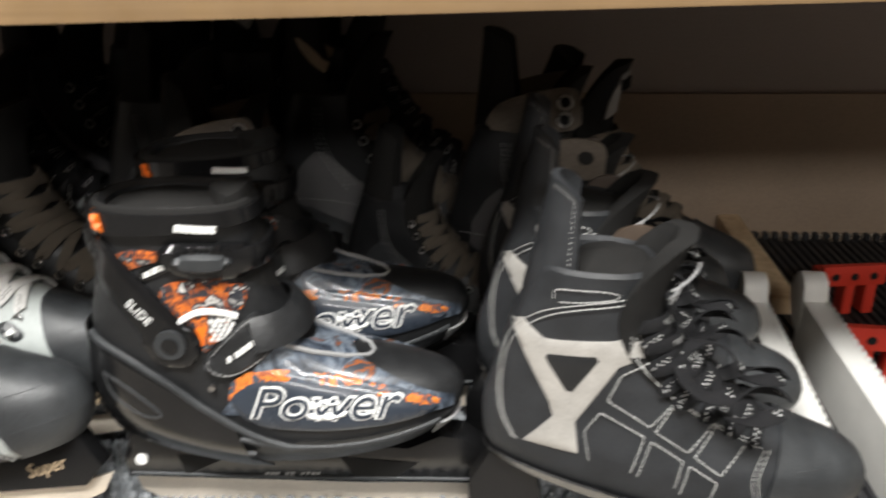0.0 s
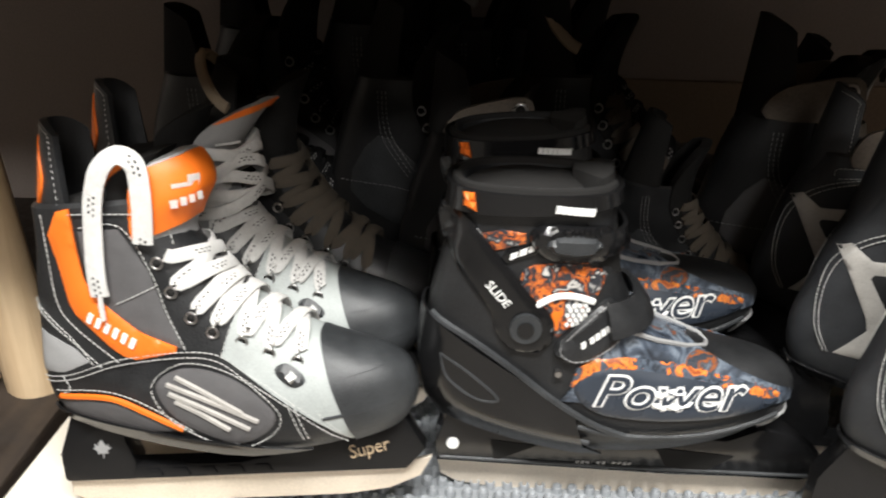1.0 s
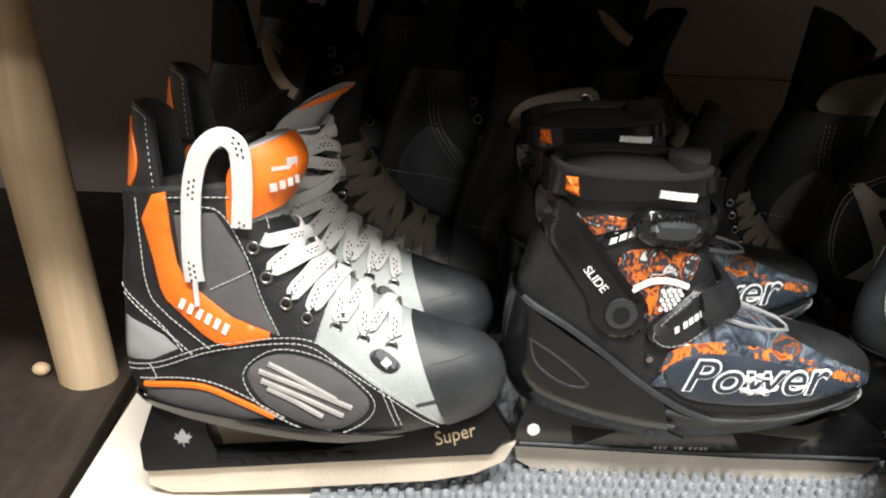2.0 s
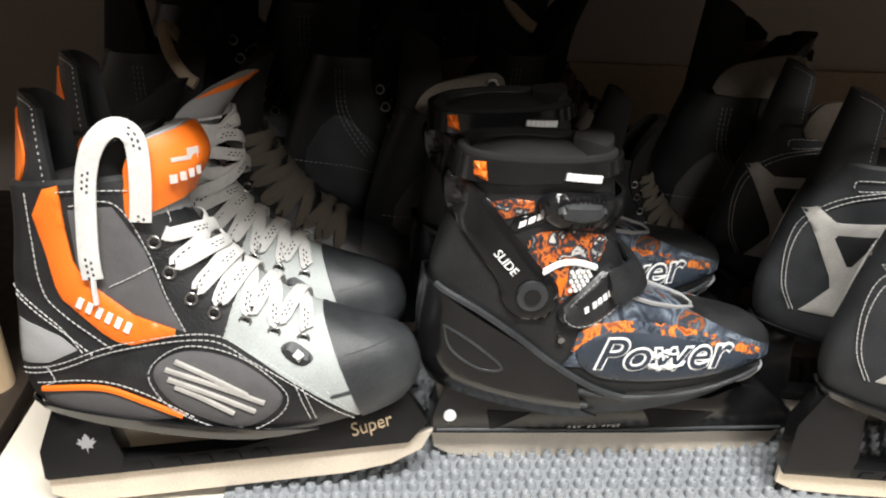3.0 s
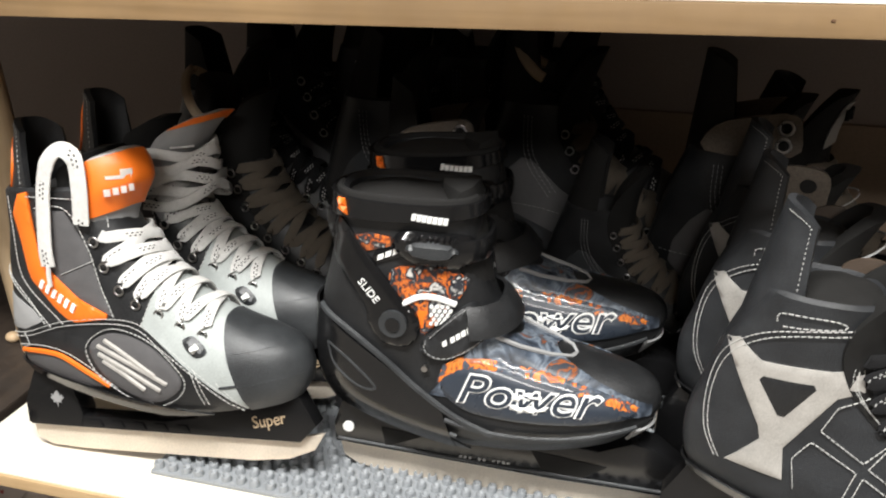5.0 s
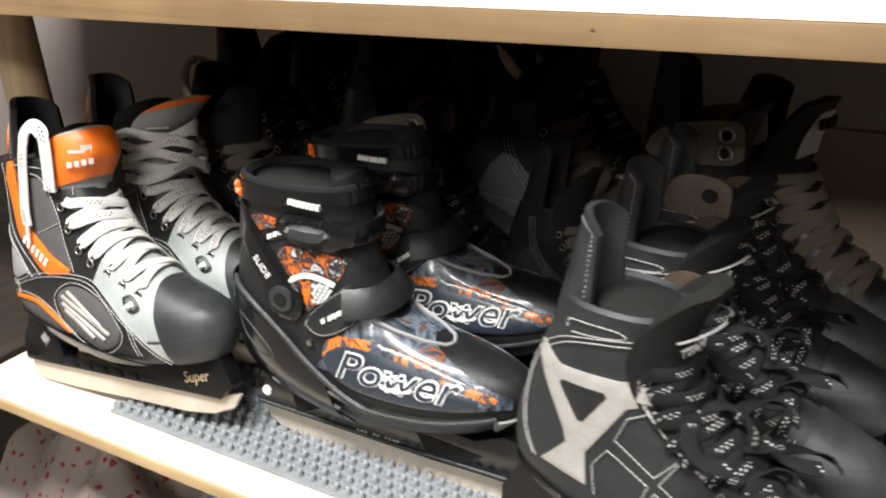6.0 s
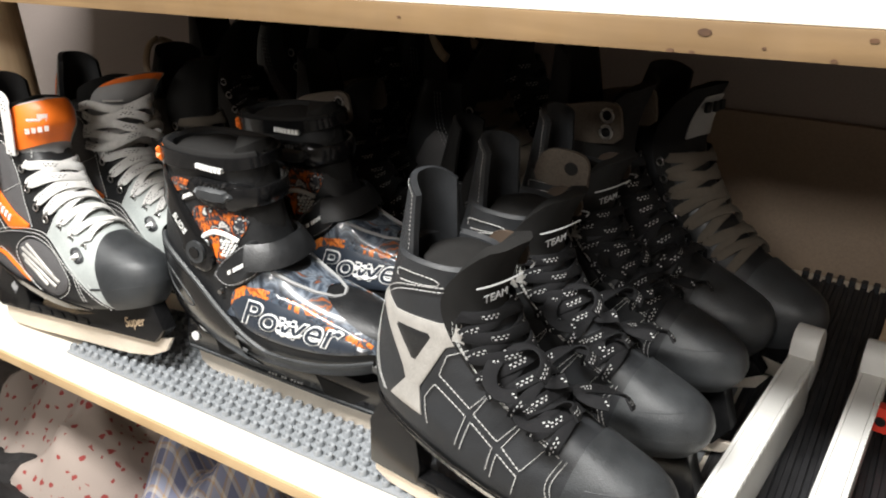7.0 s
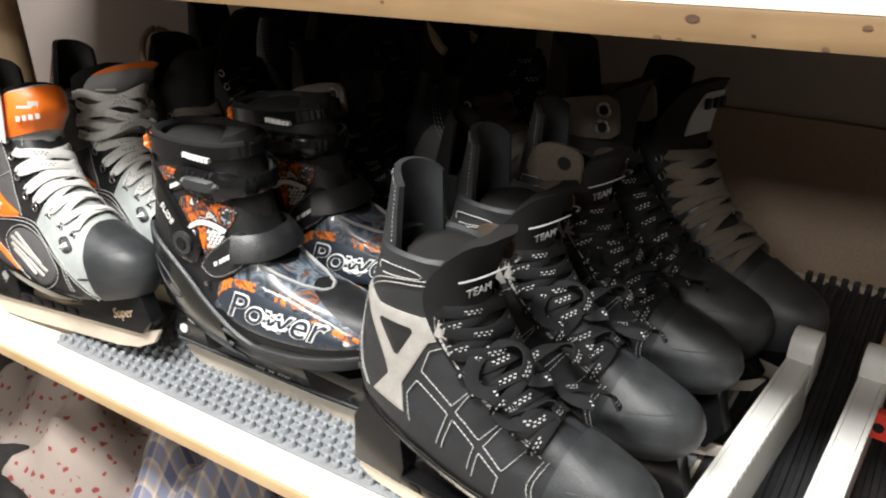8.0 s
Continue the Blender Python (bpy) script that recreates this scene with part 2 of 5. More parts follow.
def smooth_loop(pts, n=4, closed=True):
    """Catmull-Rom through a few corner points."""
    p = [np.array(q, float) for q in pts]
    out, k = [], len(p)
    for i in range(k if closed else k - 1):
        if closed:
            a, b, c, d = p[i - 1], p[i], p[(i + 1) % k], p[(i + 2) % k]
        else:
            a, b, c, d = p[max(i - 1, 0)], p[i], p[i + 1], p[min(i + 2, k - 1)]
        for j in range(n):
            t = j / n
            out.append(0.5 * (2 * b + (c - a) * t + (2 * a - 5 * b + 4 * c - d) * t * t + (3 * b - a - 3 * c + d) * t ** 3))
    if not closed:
        out.append(p[-1])
    return out


def prism(bm, poly, y0, y1, bevel=0.0):
    """A flat outline in x, z given depth along y."""
    lo = [bm.verts.new((x, y0, z)) for x, z in poly]
    f = bm.faces.new(lo)
    r = bmesh.ops.extrude_face_region(bm, geom=[f])
    up = [g for g in r["geom"] if isinstance(g, bmesh.types.BMVert)]
    for v in up:
        v.co.y = y1
    if bevel:
        fs = [g for g in r["geom"] if isinstance(g, bmesh.types.BMFace)] + [f]
        es = list({e for q in fs for e in q.edges})
        bmesh.ops.bevel(bm, geom=es, offset=bevel, segments=2, affect="EDGES", profile=0.7)


def cord(bm, pts, r, n=6, flat=1.0):
    """A round cord along 3D points."""
    pts = [Vector(p) for p in pts]
    rings = []
    for i, p in enumerate(pts):
        t = (pts[min(i + 1, len(pts) - 1)] - pts[max(i - 1, 0)]).normalized()
        a = t.cross(Vector((0, 1, 0)))
        if a.length < 0.1:
            a = t.cross(Vector((1, 0, 0)))
        a.normalize()
        b = t.cross(a)
        rings.append([bm.verts.new(p + a * math.cos(q) * r + b * math.sin(q) * r * flat) for q in (2 * math.pi * k / n for k in range(n))])
    for a, b in zip(rings, rings[1:]):
        for k in range(n):
            bm.faces.new((a[k], a[(k + 1) % n], b[(k + 1) % n], b[k]))
    bm.faces.new(rings[0]), bm.faces.new(rings[-1][::-1])


def ribbon(bm, pts, normals, width, thick=0.0014):
    """A flat lace with thickness; UV runs along it in metres."""
    uv = bm.loops.layers.uv.verify()
    pts = [Vector(p) for p in pts]
    rows, run = [], [0.0]
    for i, p in enumerate(pts):
        if i:
            run.append(run[-1] + (p - pts[i - 1]).length)
        t = (pts[min(i + 1, len(pts) - 1)] - pts[max(i - 1, 0)]).normalized()
        nrm = Vector(normals[i])
        nrm = (nrm - t * nrm.dot(t)).normalized()
        s = t.cross(nrm)
        rows.append([bm.verts.new(p + s * (k * width / 2) + nrm * h * thick) for k, h in ((-1, 0.5), (-0.5, 1.0), (0.5, 1.0), (1, 0.5), (1, -0.5), (-1, -0.5))])
    vv = (0, 0.25, 0.75, 1, 1, 0)
    for i in range(len(rows) - 1):
        for k in range(6):
            j = (k + 1) % 6
            f = bm.faces.new((rows[i][k], rows[i][j], rows[i + 1][j], rows[i + 1][k]))
            for l, (u, v) in zip(f.loops, ((run[i], vv[k]), (run[i], vv[j]), (run[i + 1], vv[j]), (run[i + 1], vv[k]))):
                l[uv].uv = (u, v)
    bm.faces.new(rows[0]), bm.faces.new(rows[-1][::-1])


def torus(bm, major, minor, n=14, k=6):
    rings = [[bm.verts.new(((major + minor * math.cos(q)) * math.cos(a), minor * math.sin(q), (major + minor * math.cos(q)) * math.sin(a))) for q in (2 * math.pi * j / k for j in range(k))] for a in (2 * math.pi * i / n for i in range(n))]
    for i in range(n):
        for j in range(k):
            bm.faces.new((rings[i][j], rings[(i + 1) % n][j], rings[(i + 1) % n][(j + 1) % k], rings[i][(j + 1) % k]))


def disc(bm, x, z, r, y0, y1, n=16):
    prism(bm, [(x + r * math.cos(2 * math.pi * i / n), z + r * math.sin(2 * math.pi * i / n)) for i in range(n)], y0, y1)


# ---- boots ----
class Last:
    """The outer form of a boot: outlines at rising heights, with a sole that is higher at the heel."""

    def __init__(self, levels, drop, reach):
        z = np.linspace(levels[0][0], levels[-1][0], 120)
        cols = [np.interp(z, [l[0] for l in levels], [l[k] for l in levels]) for k in (1, 2, 3)]
        ker = np.ones(9) / 9
        self.z = z
        self.cols = [np.convolve(np.pad(c, 4, mode="edge"), ker, "valid") for c in cols]
        self.z0, self.z1 = levels[0][0], levels[-1][0]
        self.drop, self.reach = drop, reach

    def level(self, zr):
        return [float(np.interp(zr, self.z, c)) for c in self.cols]

    def rise(self, x):
        if x < self.reach:
            return self.drop * max(0.0, 1 - max(x, 0) / self.reach) ** 1.3
        return 0.9 * (x - self.reach) ** 2

    def wide(self, x, xh, xf, zr):
        low = max(0.0, min(1.0, (0.13 - zr) / 0.05))
        t = max(0.0, min(1.0, (x - xh) / (0.62 * (xf - xh))))
        return 1 - low * 0.20 * (1 - t)

    def point(self, zr, q, off=0.0):
        xh, xf, hw = self.level(zr)
        c, s = math.cos(q), math.sin(q)
        mid, half = (xh + xf) / 2, (xf - xh) / 2 + off
        x = mid + half * math.copysign(abs(c) ** 0.85, c)
        y = (hw * self.wide(x, xh, xf, zr) + off) * math.copysign(abs(s) ** 0.75, s)
        f = (zr - self.z0) / (self.z1 - self.z0)
        return Vector((x, y, zr + self.rise(x) * (1 - f)))

    def side(self, x, z):
        """Half width of the boot at x, z."""
        s, h = self.rise(x), self.z1 - self.z0
        zr = (z - s * (1 + self.z0 / h)) / (1 - s / h)
        zr = min(max(zr, self.z0), self.z1)
        xh, xf, hw = self.level(zr)
        u = min(0.995, abs((x - (xh + xf) / 2) / ((xf - xh) / 2)))
        c = u ** (1 / 0.85)
        return hw * self.wide(x, xh, xf, zr) * math.sqrt(1 - c * c) ** 0.75

    def half(self, x, z):
        """As side(), but nothing past the front of the boot or over its instep."""
        s, h = self.rise(x), self.z1 - self.z0
        zr = min(max((z - s * (1 + self.z0 / h)) / (1 - s / h), self.z0), self.z1)
        xh, xf, hw = self.level(zr)
        return 0.0 if x >= xf else self.side(x, z)

    def shell(self, off=0.0, cuts=(), lining=False, n=56, rows=34, thick=0.0):
        """The boot's skin, moved out by off and cut by planes ((x, z), (nx, nz)) whose far side is dropped."""
        bm = bmesh.new()
        zs = list(np.linspace(self.z0, self.z1, rows))
        rings = [[bm.verts.new(self.point(z, 2 * math.pi * k / n, off)) for k in range(n)] for z in zs]
        if lining:
            for z, d in ((self.z1 + 0.003, -0.003), (self.z1, -0.007), (self.z1 - 0.03, -0.009), (self.z1 - 0.09, -0.010)):
                rings.append([bm.verts.new(self.point(min(z, self.z1), 2 * math.pi * k / n, d) + Vector((0, 0, max(0, z - self.z1)))) for k in range(n)])
        for a, b in zip(rings, rings[1:]):
            for k in range(n):
                bm.faces.new((a[k], a[(k + 1) % n], b[(k + 1) % n], b[k]))
        if not cuts:
            bm.faces.new(rings[0][::-1])
        if lining:
            bm.faces.new(rings[-1])
        for (x, z), (nx, nz) in cuts:
            bmesh.ops.bisect_plane(bm, geom=bm.verts[:] + bm.edges[:] + bm.faces[:], plane_co=(x, 0, z), plane_no=(nx, 0, nz), clear_outer=True, dist=1e-6)
        if thick:
            bmesh.ops.recalc_face_normals(bm, faces=bm.faces[:])
            bmesh.ops.solidify(bm, geom=bm.faces[:], thickness=thick)
        return bm

    def patch(self, poly, off=0.0015, sides=(-1,), step=0.007):
        """A flat-cut piece of cloth or film laid on the boot's side."""
        bm = bmesh.new()
        for sd in sides:
            pb = bmesh.new()
            pb.faces.new([pb.verts.new((x, 0, z)) for x, z in poly]).normal_update()
            bmesh.ops.triangulate(pb, faces=pb.faces[:])
            for _ in range(5):
                es = [e for e in pb.edges if e.calc_length() > step]
                if not es:
                    break
                bmesh.ops.subdivide_edges(pb, edges=es, cuts=1)
                bmesh.ops.triangulate(pb, faces=[f for f in pb.faces if len(f.verts) > 3])
            rim = {v for v in pb.verts if v.is_boundary}
            top, base = {}, {}
            for v in pb.verts:
                y = self.side(v.co.x, v.co.z)
                top[v] = bm.verts.new((v.co.x, sd * (y + (off * 0.55 if v in rim else off)), v.co.z))
                if v in rim:
                    base[v] = bm.verts.new((v.co.x, sd * (y - 0.002), v.co.z))
            for f in pb.faces:
                bm.faces.new([top[v] for v in f.verts])
            for e in pb.edges:
                if e.is_boundary:
                    a, b = e.verts
                    bm.faces.new((top[a], top[b], base[b], base[a]))
            pb.free()
        return bm

    def along(self, pts, off, side=-1, n=6):
        return [Vector((p[0], side * (self.side(p[0], p[1]) + off), p[1])) for p in smooth_loop(pts, n, False)]

    def stitches(self, bm, pts, off=0.0018, pitch=0.0042, length=0.0030, w=0.00024, side=-1, curve=True):
        """A row of thread stitches."""
        fine = [Vector((p[0], 0, p[1])) for p in (smooth_loop(pts, 8, False) if curve else pts)]
        run = [0.0]
        for a, b in zip(fine, fine[1:]):
            run.append(run[-1] + (b - a).length)

        def at(s):
            x, z = np.interp(s, run, [p.x for p in fine]), np.interp(s, run, [p.z for p in fine])
            return Vector((x, side * (self.side(x, z) + off), z))

        s = 0.0
        while s + length < run[-1]:
            a, b = at(s), at(s + length)
            t = (b - a).normalized()
            u = t.cross(Vector((0, 1, 0))).normalized() * w
            o = Vector((0, side * w, 0))
            vs = [bm.verts.new(q) for q in (a - u - o * 3, a + u - o * 3, a + u + o, a - u + o, b - u - o * 3, b + u - o * 3, b + u + o, b - u + o)]
            for k in ((3, 2, 6, 7), (0, 3, 7, 4), (2, 1, 5, 6), (0, 1, 2, 3), (4, 5, 6, 7)):
                bm.faces.new([vs[j] for j in k])
            s += pitch

    def lettering(self, text, x, z, size, angle=0.0, shear=0.0, off=0.0022, side=-1, narrow=1.0, outline=0.0):
        """Words printed on the side."""
        cu = bpy.data.curves.new("words", "FONT")
        cu.body, cu.size, cu.offset = text, size, outline
        cu.resolution_u = 4
        tmp = new("words", cu)
        me = bpy.data.meshes.new_from_object(tmp.evaluated_get(bpy.context.evaluated_depsgraph_get()))
        bpy.data.objects.remove(tmp)
        bm = bmesh.new()
        bm.from_mesh(me)
        bpy.data.meshes.remove(me)
        bmesh.ops.remove_doubles(bm, verts=bm.verts[:], dist=1e-6)
        c, s = math.cos(radians(angle)), math.sin(radians(angle))
        for v in bm.verts:
            a, b = (v.co.x + shear * v.co.y) * narrow, v.co.y
            px, pz = x + a * c - b * s, z + a * s + b * c
            v.co = Vector((px, side * (self.side(px, pz) + off), pz))
        r = bmesh.ops.extrude_face_region(bm, geom=bm.faces[:])
        for g in r["geom"]:
            if isinstance(g, bmesh.types.BMVert):
                g.co.y += -side * 0.0012
        return bm


HOCKEY_LEVELS = [(0.040, 0.014, 0.268, 0.030), (0.046, 0.008, 0.280, 0.038), (0.065, 0.004, 0.284, 0.043), (0.088, 0.003, 0.277, 0.043), (0.102, 0.004, 0.256, 0.039),
                 (0.116, 0.006, 0.228, 0.036), (0.134, 0.010, 0.194, 0.034), (0.163, 0.015, 0.158, 0.034), (0.195, 0.022, 0.134, 0.035), (0.222, 0.030, 0.122, 0.037), (0.236, 0.034, 0.117, 0.038)]
HOCKEY = Last(HOCKEY_LEVELS, 0.034, 0.155)
RACER = Last([(0.040, 0.008, 0.266, 0.030), (0.046, 0.000, 0.277, 0.038), (0.065, -0.003, 0.281, 0.043), (0.088, -0.004, 0.275, 0.043), (0.102, -0.003, 0.256, 0.039),
              (0.116, -0.001, 0.226, 0.036), (0.134, 0.001, 0.192, 0.034), (0.163, 0.003, 0.156, 0.034), (0.195, 0.009, 0.133, 0.035), (0.222, 0.012, 0.119, 0.037), (0.236, 0.013, 0.112, 0.038)], 0.034, 0.155)
CROSS = Last(HOCKEY_LEVELS + [(0.252, 0.038, 0.120, 0.039)], 0.034, 0.155)
SLIDER = Last([(0.046, 0.006, 0.254, 0.032), (0.056, -0.002, 0.274, 0.042), (0.078, -0.006, 0.283, 0.046), (0.096, -0.007, 0.274, 0.044), (0.111, -0.007, 0.250, 0.041),
               (0.125, -0.006, 0.206, 0.039), (0.138, -0.005, 0.168, 0.038), (0.158, -0.003, 0.150, 0.037), (0.188, 0.004, 0.136, 0.036), (0.212, 0.009, 0.130, 0.036), (0.240, 0.012, 0.128, 0.037), (0.256, 0.013, 0.125, 0.037)], 0.022, 0.12)


def eyelet_mesh():
    bm = bmesh.new()
    torus(bm, 0.0040, 0.0011)
    disc(bm, 0, 0, 0.0032, -0.0004, 0.0006, 10)
    me = bpy.data.meshes.new("eyelet")
    bmesh.ops.recalc_face_normals(bm, faces=bm.faces[:])
    bm.to_mesh(me)
    bm.free()
    me.materials.append(M_RING)
    me.materials.append(M_PADDED)
    for p in me.polygons[84:]:
        p.material_index = 1
    me.shade_smooth()
    return me


EYELET = eyelet_mesh()
RACER_EYES = [(0.105, 0.216), (0.110, 0.197), (0.117, 0.175), (0.129, 0.155), (0.143, 0.143), (0.163, 0.134), (0.182, 0.124), (0.202, 0.117)]
EYES = [(0.105, 0.212), (0.111, 0.195), (0.118, 0.176), (0.128, 0.157), (0.142, 0.145), (0.161, 0.134), (0.179, 0.123), (0.197, 0.114)]


def hockey_base(boot, dark, low=0.0, L=HOCKEY, cap=((0.217, 0.12), (-1, 0.16)), blade_label="dull steel skate blade"):
    """Holder, blade, sole, boot shell, toe cap, tendon guard: what all hockey skates here share."""
    part("boot_shell", L.shell(lining=True), dark, boot)
    c = part("toe_cap", L.shell(0.0022, [cap, ((0.25, 0.046), (0, -1))], thick=-0.0015), M_CAP, boot, "scuffed black rubber toe cap")
    bm = bmesh.new()
    for ridge in ([(0.224, 0.098), (0.244, 0.102), (0.264, 0.094), (0.271, 0.082), (0.264, 0.070), (0.236, 0.066)], [(0.228, 0.106), (0.246, 0.108), (0.262, 0.103)]):
        cord(bm, L.along(ridge, 0.0012, -1), 0.0017, 6)
        cord(bm, L.along(ridge, 0.0012, 1), 0.0017, 6)
    for z, reach in ((0.094, 50), (0.066, 62)):
        cord(bm, [L.point(z, radians(-reach + 2 * reach * k / 24), 0.0026) for k in range(25)], 0.0013, 6)
    part("ridge", bm, M_CAP, c)
    part("outsole", L.shell(0.0025, [((0.16, 0.050), (0.18, 1))], thick=-0.002), M_PLASTIC, boot)
    bm = bmesh.new()
    prism(bm, [(0.016, 0.080), (-0.004, 0.034), (-0.004, 0.027 - low), (0.052, 0.025 - low), (0.056, 0.034 - low * 0.7), (0.050, 0.044), (0.052, 0.056), (0.10, 0.052), (0.16, 0.040), (0.20, 0.040), (0.20, 0.05), (0.10, 0.066), (0.05, 0.076)], -0.0105, 0.0105, 0.003)
    prism(bm, [(-0.003, 0.025 - low), (0.270, 0.024 - low), (0.286, 0.034 - low * 0.6), (0.272, 0.052), (0.19, 0.050), (0.166, 0.044), (0.172, 0.034 - low * 0.5), (0.14, 0.036 - low), (0.05, 0.037 - low), (0.0, 0.036)], -0.0095, 0.0095, 0.0025)
    h = part("blade_holder", bm, M_PLASTIC, boot, "black plastic blade holder")
    for k in range(5):
        bm = bmesh.new()
        x = 0.06 + 0.022 * k
        prism(bm, [(x, 0.027 - low), (x + 0.016, 0.027 - low), (x + 0.013, 0.034 - low), (x + 0.003, 0.034 - low)], -0.0108, -0.0085, 0.0008)
        part("rib", bm, M_PLASTIC, h)
    bm = bmesh.new()
    prism(bm, [(-0.004, 0.028 - low), (-0.004, 0.010 - low), (0.012, 0.002 - low), (0.05, -low), (0.22, -low), (0.255, 0.004 - low), (0.280, 0.014 - low), (0.290, 0.030 - low), (0.280, 0.028 - low), (0.268, 0.026 - low)], -0.0022, 0.0022, 0.0004)
    part("blade", bm, M_STEEL, boot, blade_label)


WIDE_GUARD, SLIM_GUARD = (0.072, 0.020, 98, 0.040), (0.054, 0.006, 84, 0.038)
CROSS_GUARD = (0.066, 0.008, 88, 0.037)


def guard_point(t, w, top, out, shape=WIDE_GUARD, lean=0.0):
    """A place on the tendon guard: t up it, w from one front edge (-1) to the other (1)."""
    mid, slope, arc, r = shape
    q = radians(180 + w * (arc - 20 * t))
    r += out
    z = 0.225 + (top - 0.225) * t - 0.012 * t ** 3 * abs(w) ** 3
    return Vector((mid + slope * t - lean * t + 1.03 * r * math.cos(q) * (1 - 0.18 * t), (r - 0.003) * math.sin(q) * (1 - 0.1 * t), z))


def tendon_guard(boot, mat_, top=0.297, lean=0.0, name="tendon_guard", out=0.0, span=(-1, 1), rise=(0, 1), label="", shape=WIDE_GUARD):
    """The raised back of the cuff, a curved padded plate."""
    bm = bmesh.new()
    rows, n = 9, 15
    grid = {}
    for side, d in (("o", out), ("i", -0.006 if not out else 0.0)):
        for i in range(rows):
            t = rise[0] + (rise[1] - rise[0]) * i / (rows - 1)
            for k in range(n):
                w = span[0] + (span[1] - span[0]) * k / (n - 1) * (1 if not out else math.sin(math.pi * (0.08 + 0.84 * i / (rows - 1))))
                grid[side, i, k] = bm.verts.new(guard_point(t, w, top, d, shape, lean))
    for i in range(rows - 1):
        for k in range(n - 1):
            for s in "oi":
                bm.faces.new((grid[s, i, k], grid[s, i, k + 1], grid[s, i + 1, k + 1], grid[s, i + 1, k]))
    rim = [(i, 0) for i in range(rows)] + [(rows - 1, k) for k in range(1, n)] + [(i, n - 1) for i in range(rows - 2, -1, -1)] + [(0, k) for k in range(n - 2, 0, -1)]
    for a, b in zip(rim, rim[1:] + rim[:1]):
        bm.faces.new((grid["o", *a], grid["o", *b], grid["i", *b], grid["i", *a]))
    return part(name, bm, mat_, boot, label)


def guard_thread(boot, top, shape, low=0.35):
    """White thread along the near and far edges of the tendon guard and over its top."""
    bm = bmesh.new()
    for sd in (-1, 1):
        pts = [guard_point(low + (0.95 - low) * k / 25, sd * 0.90, top, 0.0008, shape) for k in range(26)] + [guard_point(0.95, sd * (0.90 - 0.03 * k), top, 0.0008, shape) for k in range(1, 20)]
        for a, b in zip(pts[::2], pts[1::2]):
            cord(bm, [a, a + (b - a) * 0.8], 0.0003, 4)
    tagged(part("guard_stitching", bm, M_THREAD, boot), kind="stuff")


def tongue_plate(boot, mat_, path, r=0.040, spread=75, thick=0.010, name="tongue", label="", q0=None, q1=None, lift=0.0, t0=0.0, t1=1.0):
    """A padded tongue: a bent plate that follows path (x, z) up the instep."""
    bm = bmesh.new()
    line = smooth_loop(path, 5, False)
    lo, hi = int(t0 * (len(line) - 1)), int(t1 * (len(line) - 1))
    line = line[lo:hi + 1]
    n = 17
    a0, a1 = (-spread if q0 is None else q0), (spread if q1 is None else q1)
    G = {}
    for i, p in enumerate(line):
        t = i / (len(line) - 1)
        shrink = 1 - 0.42 * max(0, (t0 + t * (t1 - t0) - 0.66) / 0.34) ** 2
        wide = 0.80 + 0.20 * min(1.0, (t0 + t * (t1 - t0)) / 0.6)
        for s, rr in ((0, r * wide + lift), (1, r * wide - thick)):
            for k in range(n):
                q = radians(a0 + (a1 - a0) * k / (n - 1)) * shrink
                puff = 1 + 0.02 * math.sin(8 * q)
                G[s, i, k] = bm.verts.new((p[0] - r + rr * math.cos(q) * puff, rr * math.sin(q), p[1] + 0.006 * math.cos(q) - 0.004 * abs(math.sin(q)) ** 2))
    m = len(line)
    for s in (0, 1):
        for i in range(m - 1):
            for k in range(n - 1):
                bm.faces.new((G[s, i, k], G[s, i, k + 1], G[s, i + 1, k + 1], G[s, i + 1, k]))
    rim = [(i, 0) for i in range(m)] + [(m - 1, k) for k in range(1, n)] + [(i, n - 1) for i in range(m - 2, -1, -1)] + [(0, k) for k in range(n - 2, 0, -1)]
    for a, b in zip(rim, rim[1:] + rim[:1]):
        bm.faces.new((G[(0, *a)], G[(0, *b)], G[(1, *b)], G[(1, *a)]))
    return part(name, bm, mat_, boot, label)


def liner(boot, x, z, sx, sy, sz, name="liner"):
    """Soft padding that fills the top of a boot."""
    bm = bmesh.new()
    bmesh.ops.create_uvsphere(bm, u_segments=20, v_segments=10, radius=1.0)
    for v in bm.verts:
        k = 1 + 0.10 * noise.noise(v.co * 2.3)
        v.co = Vector((x + sx * v.co.x * k, sy * v.co.y * k, z + sz * v.co.z * k))
    return part(name, bm, M_PADDED, boot, "black padded liner")


